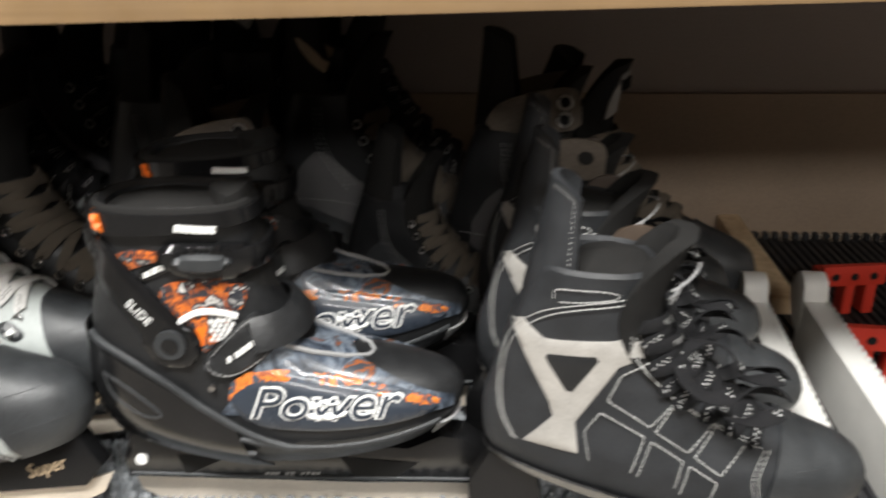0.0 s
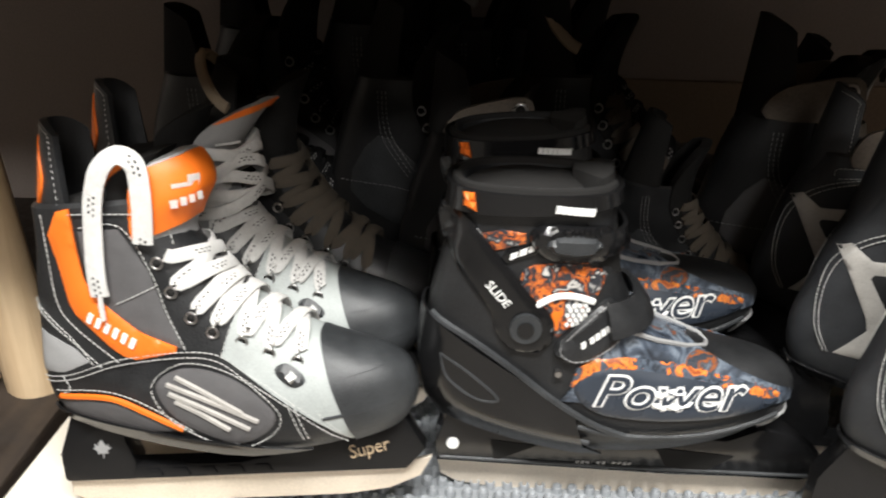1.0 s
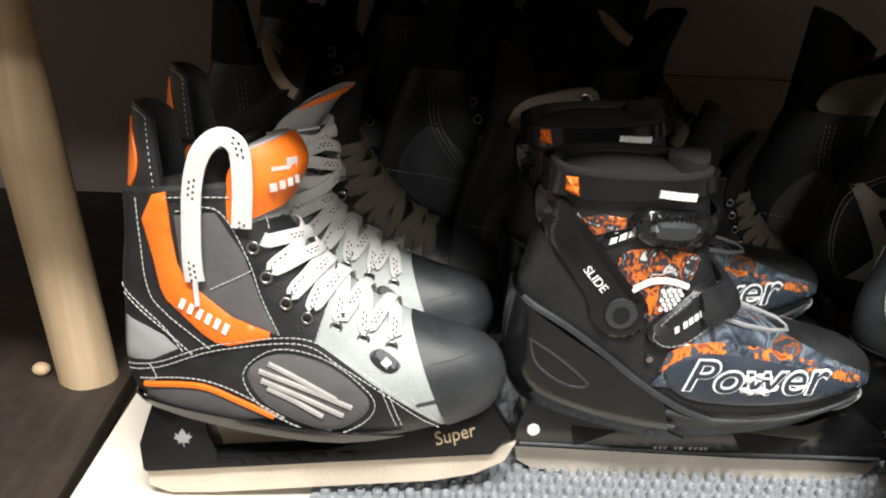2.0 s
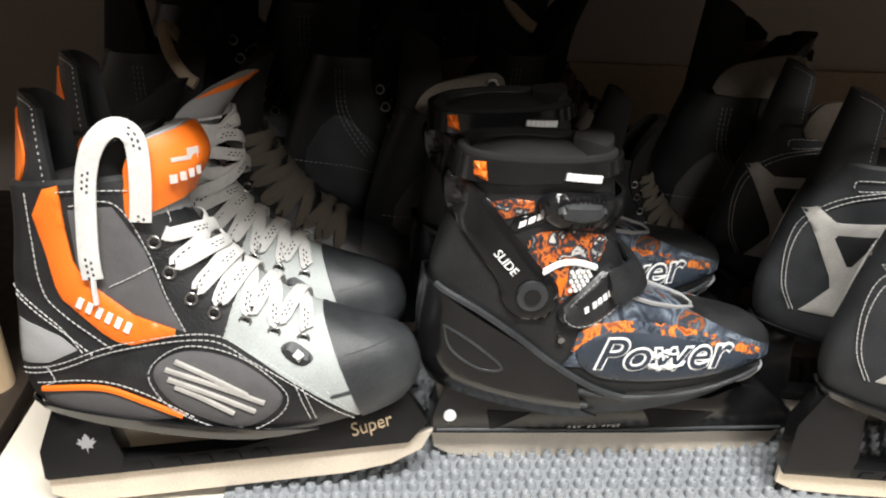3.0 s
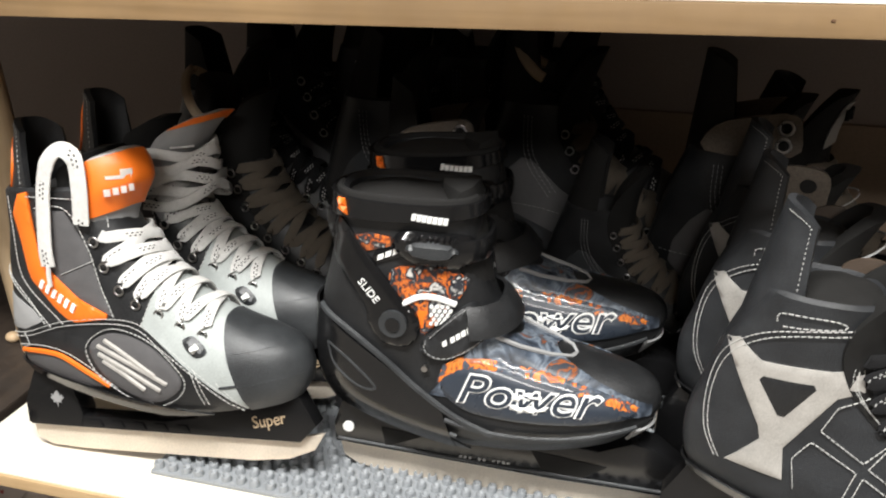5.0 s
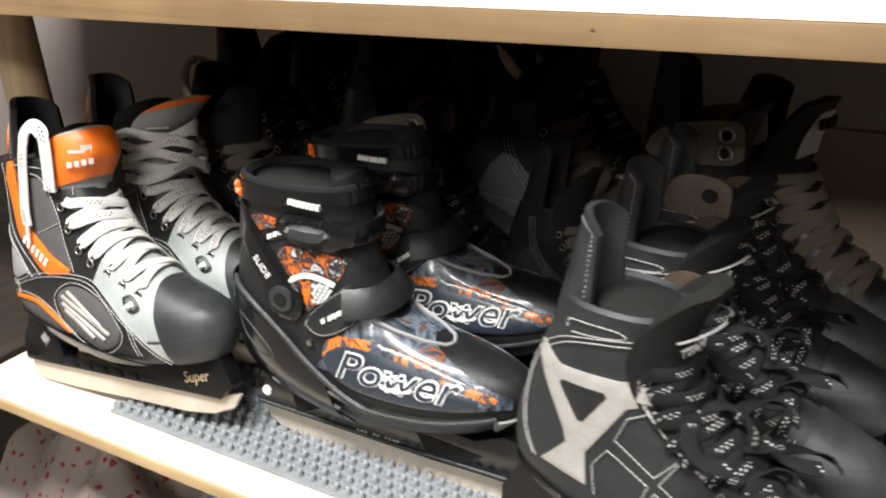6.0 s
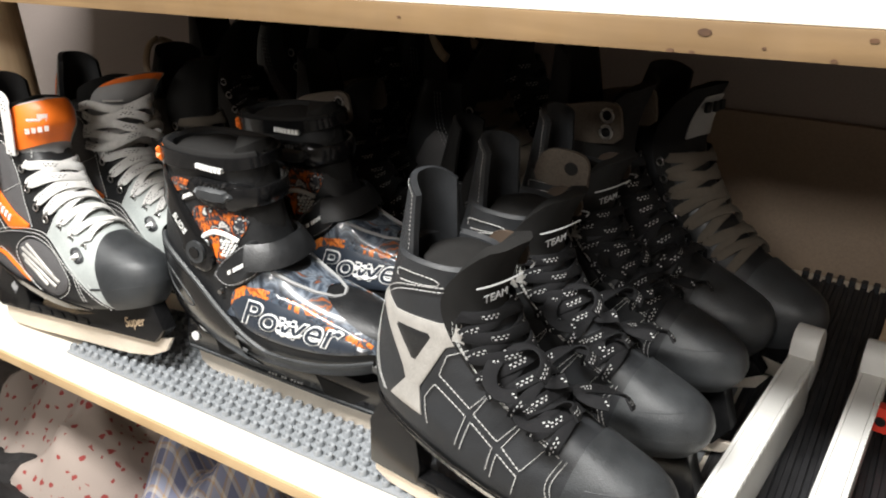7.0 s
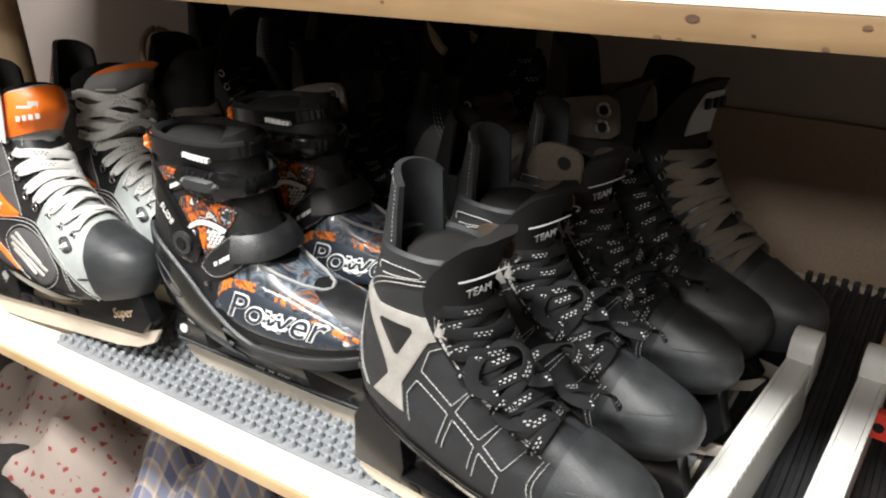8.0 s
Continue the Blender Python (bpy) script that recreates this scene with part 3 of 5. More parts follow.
def lace_rows(boot, L, eyes, mat_, width, label, seed, rows=None):
    """Criss-crossed lacing over the instep."""
    rnd = random.Random(seed)
    bm = bmesh.new()
    eyes = eyes if rows is None else eyes[rows[0]:rows[1]]
    for i in range(len(eyes) - 1):
        for sd in (-1, 1):
            (xa, za), (xb, zb) = eyes[i + 1], eyes[i]
            a = Vector((xa, sd * (L.side(xa, za) + 0.002), za))
            b = Vector((xb + 0.004, -sd * (L.side(xb, zb) + 0.001), zb + 0.002))
            slope = Vector((zb - za, 0, xa - xb)).normalized()
            bend, lift = rnd.uniform(-0.004, 0.004), 0.0028 + 0.0016 * (sd > 0)
            pts, nrm = [], []
            for k in range(15):
                t = k / 14
                x, z = xa + (xb - xa) * t + bend * math.sin(math.pi * t), za + (zb - za) * t
                y = a.y * math.cos(math.pi * t)
                d0, d1 = 0.0, 0.06
                for _ in range(14):
                    d = (d0 + d1) / 2
                    if L.half(x + slope.x * d, z + slope.z * d) > abs(y):
                        d0 = d
                    else:
                        d1 = d
                h = lift + 0.0015 * math.sin(math.pi * t) + 0.001 * math.sin(9 * t + i)
                pts.append(Vector((x, y + math.copysign(0.002, y), z)) + slope * (d1 + h))
                nrm.append((slope * (1.0 - 0.6 * abs(y) / 0.036) + Vector((0, y / 0.036, 0))).normalized())
            ribbon(bm, pts, nrm, width)
    return part("lace", bm, mat_, boot, label)


def eyelets(boot, L, eyes):
    for x, z in eyes:
        for sd in (-1, 1):
            shared("eyelet", EYELET, boot, pose(x - 0.003, sd * (L.side(x - 0.003, z - 0.005) + 0.0022), z - 0.005, 0, 0, 0))


def racing_skate(m, seed, loop=True):
    """Orange, black and grey hockey skate with white laces."""
    L = RACER
    boot = thing("ice_skate", m, "black hockey skate with orange panels, white laces and pale instep", "ice skate", "orange hockey skates")
    hockey_base(boot, M_LEATHER, 0.016, L, ((0.226, 0.080), (-1, -0.28)))
    part("instep_panel", L.shell(0.0016, [((0.226, 0.080), (1, 0.28)), ((0.150, 0.133), (-1, 0.37)), ((0.190, 0.0835), (-0.75, -0.92))], thick=-0.001), M_PALE, boot, "pale grey leather instep")
    part("quarter", L.patch([(0.056, 0.219), (0.084, 0.219), (0.100, 0.187), (0.108, 0.154), (0.118, 0.127), (0.092, 0.139), (0.066, 0.158), (0.055, 0.180)]), M_GREYMESH, boot, "grey woven side panel")
    part("side_flash", L.patch([(0.043, 0.234), (0.053, 0.236), (0.052, 0.206), (0.053, 0.184), (0.056, 0.176), (0.067, 0.162), (0.087, 0.142), (0.113, 0.129), (0.112, 0.125), (0.082, 0.121), (0.073, 0.124), (0.064, 0.131), (0.041, 0.157), (0.038, 0.166), (0.036, 0.190), (0.032, 0.217)], 0.0036), M_ORANGE, boot, "orange vinyl side flash")
    part("heel_patch", L.patch([(0.004, 0.142), (0.020, 0.136), (0.034, 0.129), (0.044, 0.119), (0.022, 0.110), (-0.001, 0.108)], 0.002, (-1, 1)), M_GREY, boot, "grey heel patch")
    part("foot_strip", L.patch([(0.012, 0.088), (0.040, 0.091), (0.065, 0.088), (0.090, 0.077), (0.112, 0.064), (0.086, 0.062), (0.048, 0.066), (0.011, 0.070)]), M_GREYMESH, boot)
    bm = bmesh.new()
    cord(bm, L.along([(0.013, 0.089), (0.040, 0.091), (0.062, 0.089), (0.086, 0.078), (0.110, 0.065)], 0.0012), 0.0024, 6)
    part("foot_piping", bm, M_ORANGE, boot, "orange piping")
    g = part("vent", L.patch(smooth_loop([(0.094, 0.100), (0.111, 0.112), (0.135, 0.110), (0.161, 0.097), (0.180, 0.077), (0.176, 0.064), (0.157, 0.053), (0.140, 0.054), (0.106, 0.075)], 4), 0.0022), M_GREYMESH, boot, "grey ribbed vent panel")
    for a, b, c, d in ((0.110, 0.107, 0.157, 0.078), (0.103, 0.102, 0.168, 0.071), (0.104, 0.095, 0.161, 0.065), (0.108, 0.089, 0.146, 0.065)):
        bm = bmesh.new()
        cord(bm, L.along([(a, b), ((a + c) / 2, (b + d) / 2 + 0.001), (c, d)], 0.0022), 0.0021, 6)
        part("bar", bm, M_SILVER, g, "silver vent bar")
    if loop:
        t, edge, start = [(0.150, 0.176), (0.132, 0.200), (0.134, 0.218), (0.143, 0.238), (0.141, 0.254), (0.134, 0.264)], 30, 0.38
    else:
        t, edge, start = [(0.150, 0.176), (0.138, 0.204), (0.141, 0.228), (0.152, 0.248), (0.164, 0.262), (0.174, 0.270)], 40, 0.80
    size = 0.035 if loop else 0.041
    tg = tongue_plate(boot, M_GREY, t, size, 112 if loop else 88, 0.009, label="grey padded tongue with an orange patch")
    tongue_plate(tg, M_ORANGE, t, size, name="patch", q0=-113 if loop else -86, q1=edge, lift=0.0022, thick=-0.0004, t0=start, t1=0.97)
    bm = bmesh.new()
    for a0, a1, z0, z1 in ((-66, -58, 0.229, 0.235), (-55, -48, 0.230, 0.236), (-45, -38, 0.231, 0.237), (-35, -28, 0.232, 0.238), (-62, -30, 0.243, 0.246), (-44, -28, 0.246, 0.251)) if loop else ((-60, -30, 0.240, 0.242),):
        vs = []
        for q in (a0, (a0 + a1) / 2, a1):
            for z in (z0, z1):
                x = (0.1430 if loop else 0.1490) - size + (size + 0.003) * math.cos(radians(q))
                vs.append(bm.verts.new((x, (size + 0.003) * math.sin(radians(q)), z + 0.002)))
        bm.faces.new((vs[0], vs[2], vs[3], vs[1])), bm.faces.new((vs[2], vs[4], vs[5], vs[3]))
    bmesh.ops.solidify(bm, geom=bm.faces[:], thickness=0.0012)
    part("printed_mark", bm, M_WHITE, tg, "white printed mark")
    tongue_plate(boot, M_PADDED, [(0.108, 0.220), (0.110, 0.240), (0.114, 0.256), (0.120, 0.266)], 0.034, 88, 0.012, "tongue_lining")
    tendon_guard(boot, M_LEATHER, 0.297, shape=SLIM_GUARD)
    guard_thread(boot, 0.297, SLIM_GUARD, 0.1)
    liner(boot, 0.064, 0.230, 0.042, 0.031, 0.012)
    tendon_guard(boot, M_ORANGE, 0.297, name="guard_patch", out=0.0016, span=(0.10, 0.62), rise=(0.04, 0.84), label="orange patch on the cuff", shape=SLIM_GUARD)
    bm = bmesh.new()
    for line in ([(0.000, 0.104), (0.028, 0.109), (0.073, 0.122), (0.133, 0.124), (0.164, 0.106), (0.195, 0.083), (0.234, 0.046)], [(0.000, 0.100), (0.028, 0.105), (0.073, 0.118), (0.132, 0.120), (0.162, 0.102), (0.193, 0.079), (0.230, 0.044)],
                 [(0.030, 0.232), (0.028, 0.200), (0.028, 0.168), (0.036, 0.150), (0.070, 0.118)], [(0.006, 0.160), (0.022, 0.146), (0.040, 0.130), (0.056, 0.114)], [(0.004, 0.166), (0.020, 0.152), (0.036, 0.136), (0.050, 0.114)],
                 [(0.046, 0.232), (0.076, 0.231), (0.106, 0.226), (0.116, 0.214), (0.119, 0.200)], [(0.058, 0.222), (0.086, 0.221), (0.102, 0.187), (0.110, 0.154), (0.120, 0.126)], [(0.074, 0.164), (0.090, 0.170), (0.105, 0.176)],
                 [(0.190, 0.084), (0.199, 0.052)], [(0.194, 0.084), (0.203, 0.052)], [(0.212, 0.074), (0.232, 0.048)], [(0.020, 0.107), (0.024, 0.096), (0.014, 0.092)],
                 [(0.010, 0.094), (0.040, 0.097), (0.066, 0.094), (0.092, 0.082), (0.118, 0.064)], [(0.145, 0.121), (0.155, 0.147)]):
        L.stitches(bm, line, 0.0026)
    loop_pts = smooth_loop([(0.091, 0.100), (0.111, 0.116), (0.136, 0.114), (0.163, 0.100), (0.184, 0.077), (0.179, 0.061), (0.157, 0.049), (0.139, 0.050), (0.103, 0.073)], 4)
    L.stitches(bm, [tuple(p) for p in loop_pts] + [tuple(loop_pts[0])], 0.0026, curve=False)
    tagged(part("stitching", bm, M_THREAD, boot, "white stitching"), kind="stuff")
    bm = bmesh.new()
    for k in range(6):
        x, z = 0.050 + 0.0058 * k, 0.1560 - 0.0040 * k
        for p in ([(x, z - 0.0035), (x + 0.0030, z - 0.0058), (x + 0.0066, z + 0.0006), (x + 0.0036, z + 0.0030)],):
            q = L.patch(p, 0.0095, step=0.02)
            q.verts.ensure_lookup_table()
            me = bpy.data.meshes.new("bar")
            q.to_mesh(me)
            q.free()
            bm.from_mesh(me)
            bpy.data.meshes.remove(me)
    part("side_print", bm, M_WHITE, boot, "white printed bars")
    bm = bmesh.new()
    leaf = [(0, -0.010), (0.001, -0.003), (0.006, -0.004), (0.005, -0.001), (0.010, 0.003), (0.007, 0.004), (0.008, 0.008), (0.004, 0.005), (0.003, 0.009), (0.0, 0.013), (-0.003, 0.009), (-0.004, 0.005), (-0.008, 0.008), (-0.007, 0.004), (-0.010, 0.003), (-0.005, -0.001), (-0.006, -0.004), (-0.001, -0.003)]
    prism(bm, [(0.031 + 0.72 * x, 0.036 + 0.72 * z) for x, z in leaf], -0.0113, -0.0103)
    part("leaf_mark", bm, M_GREY, boot, "grey maple leaf mark")
    bm = flat_words("Super", 0.2265, 0.019, 0.0165, 12, -0.0103)
    part("word", bm, M_GOLD, boot, "bronze lettering on the holder")
    b = part("badge", L.patch(smooth_loop([(0.183, 0.109), (0.191, 0.112), (0.200, 0.106), (0.205, 0.099), (0.197, 0.095), (0.187, 0.101)], 3), 0.006), M_CAP, boot, "small dark badge")
    bm = L.patch([(0.191, 0.104), (0.195, 0.107), (0.199, 0.103), (0.195, 0.099)], 0.013)
    part("badge_mark", bm, M_WHITE, b)
    eyelets(boot, L, RACER_EYES)
    lace_rows(boot, L, RACER_EYES[1:] if loop else RACER_EYES, M_LACE, 0.0098, "white flat laces with dark flecks", seed)
    bm = bmesh.new()
    rnd = random.Random(seed + 5)
    if loop:
        pts = smooth_loop([(0.066, -0.041, 0.172), (0.066, -0.042, 0.186), (0.068, -0.042, 0.208), (0.073, -0.043, 0.240), (0.082, -0.045, 0.262), (0.096, -0.046, 0.272), (0.107, -0.045, 0.264), (0.107, -0.043, 0.240), (0.102, -0.0395, 0.208)], 5, False)
        nr = [(-0.1, -1, 0.1) if k < len(pts) * 0.45 else (0.25, -0.85, 0.5) if k < len(pts) * 0.75 else (0.1, -1, 0.0) for k in range(len(pts))]
        ribbon(bm, pts, nr, 0.0138)
        cord(bm, [(0.066, -0.0410, 0.174), (0.0655, -0.0415, 0.165), (0.0655, -0.0415, 0.154)], 0.0020, 6)
    for j in range(0 if loop else 6):
        y0 = rnd.uniform(-0.02, 0.02)
        zc, xc = 0.232 - 0.008 * j, 0.140 + 0.002 * j
        pts, nr = [], []
        for k in range(15):
            q = radians(-105 + 210 * k / 14)
            rr = 0.043 + 0.003 * math.sin(5 * q + j)
            pts.append((xc - 0.036 + rr * math.cos(q) + 0.004 * math.cos(q), rr * math.sin(q), zc + 0.008 * math.cos(q) + 0.006 * math.sin(3 * q + 1.7 * j)))
            nr.append((math.cos(q), math.sin(q), 0.15 * math.sin(2 * q + j)))
        ribbon(bm, pts, nr, 0.0095)
    part("lace_bow", bm, M_LACE, boot, "loose loop of white lace")
    return boot


def flat_words(text, x, z, size, angle, y, depth=0.0008, shear=0.1):
    """Words on a flat upright face that looks along -y."""
    cu = bpy.data.curves.new("words", "FONT")
    cu.body, cu.size, cu.shear, cu.resolution_u = text, size, shear, 4
    tmp = new("words", cu)
    me = bpy.data.meshes.new_from_object(tmp.evaluated_get(bpy.context.evaluated_depsgraph_get()))
    bpy.data.objects.remove(tmp)
    bm = bmesh.new()
    bm.from_mesh(me)
    bpy.data.meshes.remove(me)
    c, s = math.cos(radians(angle)), math.sin(radians(angle))
    for v in bm.verts:
        a, b = v.co.x * 0.85, v.co.y
        v.co = Vector((x + a * c - b * s, y, z + a * s + b * c))
    r = bmesh.ops.extrude_face_region(bm, geom=bm.faces[:])
    for g in r["geom"]:
        if isinstance(g, bmesh.types.BMVert):
            g.co.y += depth
    return bm


def slider_skate(m, seed):
    """Black plastic adjustable skate with flame print, strap and cuff buckle."""
    L = SLIDER
    boot = thing("adjustable_skate", m, "black adjustable ice skate with flame print and strap", "ice skate", "flame print skates")
    part("boot_shell", L.shell(lining=True), M_LEATHER, boot)
    s = part("lower_shell", L.shell(0.003, [((0.0, 0.128), (0.62, 1)), ((0.15, 0.078), (0.0, 1))], thick=-0.002), M_PLASTIC, boot, "glossy black plastic lower shell")
    part("rear_shell", L.shell(0.0035, [((0.0, 0.154), (0.62, 1)), ((0.115, 0.06), (1, 0.3))], thick=-0.002), M_PLASTIC, boot)
    bm = bmesh.new()
    cord(bm, L.along([(-0.001, 0.155), (0.028, 0.142), (0.060, 0.120), (0.088, 0.099), (0.121, 0.079), (0.150, 0.068)], 0.0036), 0.0028, 6)
    cord(bm, L.along([(-0.002, 0.132), (0.030, 0.112), (0.060, 0.092), (0.090, 0.078)], 0.0036), 0.0018, 6)
    cord(bm, L.along([(0.006, 0.125), (0.028, 0.113), (0.050, 0.094), (0.034, 0.091), (0.012, 0.105), (0.006, 0.125)], 0.0048), 0.0016, 6)
    cord(bm, L.along([(0.000, 0.096), (0.030, 0.080), (0.070, 0.068), (0.120, 0.060)], 0.0034), 0.0020, 6)
    cord(bm, L.along([(0.110, 0.076), (0.145, 0.070), (0.205, 0.072), (0.262, 0.084)], 0.0040), 0.0020, 6)
    # Ribs use a lighter black than the shell to paint their lit edges.
    part("shell_rib", bm, M_CAP, s)
    part("shell_vent", L.patch([(0.006, 0.125), (0.028, 0.113), (0.050, 0.094), (0.034, 0.092), (0.012, 0.106)], 0.0042), M_PADDED, s, "dark slot in the shell")
    bm = L.patch([(0.044, 0.091), (0.058, 0.089), (0.052, 0.086)], 0.0048)
    part("bright_stud", bm, M_RING, s)
    part("toe_bumper", L.shell(0.0028, [((0.262, 0.09), (-1, 0.25)), ((0.2, 0.080), (0, 1))], thick=-0.002), M_GREY, boot, "pale toe bumper")
    part("flame_panel", L.shell(0.0008, [((0.106, 0.110), (-1, 0.75)), ((0.10, 0.096), (-0.02, -1)), ((0.272, 0.1), (1, 0)), ((0.16, 0.146), (0.40, 1))], thick=-0.001), M_SMOKE, boot, "glossy panel printed with blue-grey smoke")
    part("flame_edge", L.patch([(0.102, 0.108), (0.106, 0.123), (0.118, 0.131), (0.140, 0.133), (0.183, 0.127), (0.228, 0.115), (0.258, 0.105), (0.268, 0.098), (0.258, 0.096), (0.200, 0.104), (0.140, 0.112)], 0.0030, (-1, 1)), M_FLAME, boot, "edge printed with orange flames")
    part("toe_panel", L.patch(smooth_loop([(0.105, 0.106), (0.112, 0.119), (0.130, 0.126), (0.160, 0.124), (0.200, 0.116), (0.240, 0.105), (0.262, 0.096), (0.242, 0.090), (0.200, 0.085), (0.142, 0.085), (0.118, 0.091)], 4), 0.0042, (-1, 1)), M_NAVY, boot, "dark navy side panel")
    part("word_edge", L.lettering("Power", 0.118, 0.0965, 0.0350, -1, 0.30, 0.0050, narrow=1.18, outline=0.0012), M_WHITE, boot, "white outlined word")
    part("word", L.lettering("Power", 0.118, 0.0965, 0.0350, -1, 0.30, 0.0058, narrow=1.18, outline=-0.0001), M_NAVY, boot)
    bm = bmesh.new()
    for p in ([(0.150, 0.101), (0.163, 0.1075), (0.178, 0.108), (0.190, 0.102), (0.176, 0.1005), (0.160, 0.099)], [(0.157, 0.097), (0.190, 0.0985), (0.192, 0.094), (0.170, 0.091), (0.158, 0.092)]):
        q = L.patch([(x + 0.004, z + 0.003) for x, z in p], 0.0064)
        me = bpy.data.meshes.new("print")
        q.to_mesh(me)
        q.free()
        bm.from_mesh(me)
        bpy.data.meshes.remove(me)
    part("car_print", bm, M_WHITE, boot, "white printed car outline")
    bm = L.patch([(0.165, 0.1055), (0.170, 0.1088), (0.180, 0.109), (0.185, 0.1055)], 0.0070)
    part("car_window", bm, M_NAVY, boot)
    part("splash_panel", L.patch(smooth_loop([(0.060, 0.194), (0.080, 0.205), (0.120, 0.198), (0.118, 0.182), (0.106, 0.166), (0.090, 0.148), (0.080, 0.156)], 3), 0.0020), M_SPLASH, boot, "panel printed with orange and white splashes")
    part("upper_splash", L.patch([(0.032, 0.224), (0.046, 0.229), (0.062, 0.227), (0.062, 0.220), (0.042, 0.213)], 0.0024), M_SPLASH, boot)
    bm = bmesh.new()
    cord(bm, L.along([(0.073, 0.173), (0.086, 0.180), (0.100, 0.180), (0.114, 0.175)], 0.002), 0.0026, 6)
    part("white_curve", bm, M_WHITE, boot)
    part("orange_bar", L.patch([(0.083, 0.152), (0.090, 0.151), (0.093, 0.171), (0.084, 0.171)], 0.0026), M_ORANGE, boot, "orange printed bar")
    bm = bmesh.new()
    for i in range(4):
        for j in range(5):
            x, z = 0.0955 + 0.0042 * i + 0.0021 * (j % 2), 0.1585 + 0.0036 * j
            d = L.side(x, z)
            disc(bm, x, z, 0.0016, -d - 0.003, -d, 8)
    part("dot_print", bm, M_WHITE, boot, "white dot print")
    arm = part("cuff_arm", L.patch(smooth_loop([(0.004, 0.238), (0.024, 0.233), (0.044, 0.210), (0.070, 0.179), (0.084, 0.166), (0.087, 0.149), (0.076, 0.137), (0.057, 0.138), (0.045, 0.152), (0.040, 0.168), (0.016, 0.198), (0.004, 0.216)], 4), 0.0055, (-1, 1)), M_PLASTIC, boot, "black plastic hinge arm")
    bm = bmesh.new()
    d = L.side(0.066, 0.157)
    disc(bm, 0.066, 0.157, 0.0115, -d - 0.004, -d - 0.0085, 20)
    hb = part("hinge_bolt", bm, M_CAP, arm, "round hinge bolt")
    bm = bmesh.new()
    disc(bm, 0.066, 0.157, 0.006, -d - 0.008, -d - 0.0100, 16)
    part("bolt_head", bm, M_PLASTIC, hb)
    bm = bmesh.new()
    disc(bm, 0.092, 0.120, 0.0026, -L.side(0.092, 0.120) - 0.0055, -L.side(0.092, 0.120) - 0.001, 10)
    part("stud", bm, M_RING, arm)
    part("arm_word", L.lettering("SLIDE", 0.0355, 0.1880, 0.0092, -47, 0.0, 0.0064), M_WHITE, arm, "white lettering")
    part("logo_plate", L.patch([(0.044, 0.202), (0.070, 0.212), (0.073, 0.221), (0.050, 0.215)], 0.0030), M_PLASTIC, boot)
    bm = bmesh.new()
    for k in range(3):
        x, z = 0.0520 + 0.0062 * k, 0.2075 + 0.0030 * k
        d = L.side(x, z)
        prism(bm, [(x, z), (x + 0.0048, z + 0.0022), (x + 0.0054, z + 0.0068), (x + 0.0006, z + 0.0046)], -d - 0.0036, -d - 0.002)
    part("logo_bars", bm, M_WHITE, boot)
    cuff = part("cuff", L.shell(0.003, [((0.0, 0.238), (0.06, -1))], thick=-0.003), M_PLASTIC, boot, "black plastic ankle cuff")
    bm = bmesh.new()
    rim = [L.point(0.256, 2 * math.pi * k / 30, -0.001) for k in range(31)]
    cord(bm, [p + Vector((0, 0, 0.000)) for p in rim], 0.0036, 8)
    part("cuff_padding", bm, M_PADDED, cuff, "padded black rim")
    bm = bmesh.new()
    for k in range(7):
        x, z = 0.080 + 0.0039 * k, 0.2455 - 0.0005 * k
        d = L.side(x, z) + 0.003
        prism(bm, [(x, z), (x + 0.0033, z), (x + 0.0039, z + 0.0046), (x + 0.0006, z + 0.0046)], -d - 0.0052, -d)
    part("cuff_print", bm, M_WHITE, cuff, "white printed bars")
    part("size_tag", L.patch([(0.017, 0.255), (0.026, 0.255), (0.028, 0.241), (0.018, 0.243)], 0.0120), M_ORANGE, cuff, "orange printed tag")
    liner(boot, 0.068, 0.248, 0.050, 0.033, 0.012)
    lev = part("buckle", L.patch(smooth_loop([(0.064, 0.224), (0.072, 0.234), (0.094, 0.234), (0.122, 0.229), (0.126, 0.208), (0.100, 0.206), (0.076, 0.211)], 4), 0.0095), M_PLASTIC, boot, "black ratchet buckle")
    part("buckle_lever", L.patch(smooth_loop([(0.074, 0.223), (0.084, 0.230), (0.108, 0.228), (0.118, 0.220), (0.106, 0.212), (0.084, 0.214)], 4), 0.0130), M_CAP, lev)
    bm = bmesh.new()
    q = [L.point(0.219, radians(-58 + 116 * k / 16), 0.006) for k in range(17)]
    ribbon(bm, q, [(p.x - 0.05, p.y, 0.0) for p in q], 0.018, 0.003)
    part("buckle_band", bm, M_PLASTIC, boot)
    pad = smooth_loop([(0.088, 0.141), (0.096, 0.130), (0.110, 0.130), (0.126, 0.138), (0.139, 0.149), (0.138, 0.163), (0.127, 0.176), (0.110, 0.165)], 4)
    st = part("strap", L.patch(pad, 0.0075), M_LEATHER, boot, "black hook-and-loop instep strap")
    bm = bmesh.new()
    q = [L.point(0.166 - 0.004 * abs(k - 9) / 9, radians(-56 + 126 * k / 18), 0.0095) for k in range(19)]
    ribbon(bm, q, [(0.6 * math.cos(radians(-56 + 126 * k / 18)), math.sin(radians(-56 + 126 * k / 18)), 0.45) for k in range(19)], 0.026, 0.003)
    part("strap_bridge", bm, M_LEATHER, st)
    bm = bmesh.new()
    L.stitches(bm, [tuple(np.array((0.119, 0.155)) + 0.88 * (p - (0.119, 0.155))) for p in pad], 0.0082, curve=False)
    tagged(part("strap_stitching", bm, M_GREY, st), kind="stuff")
    bm = bmesh.new()
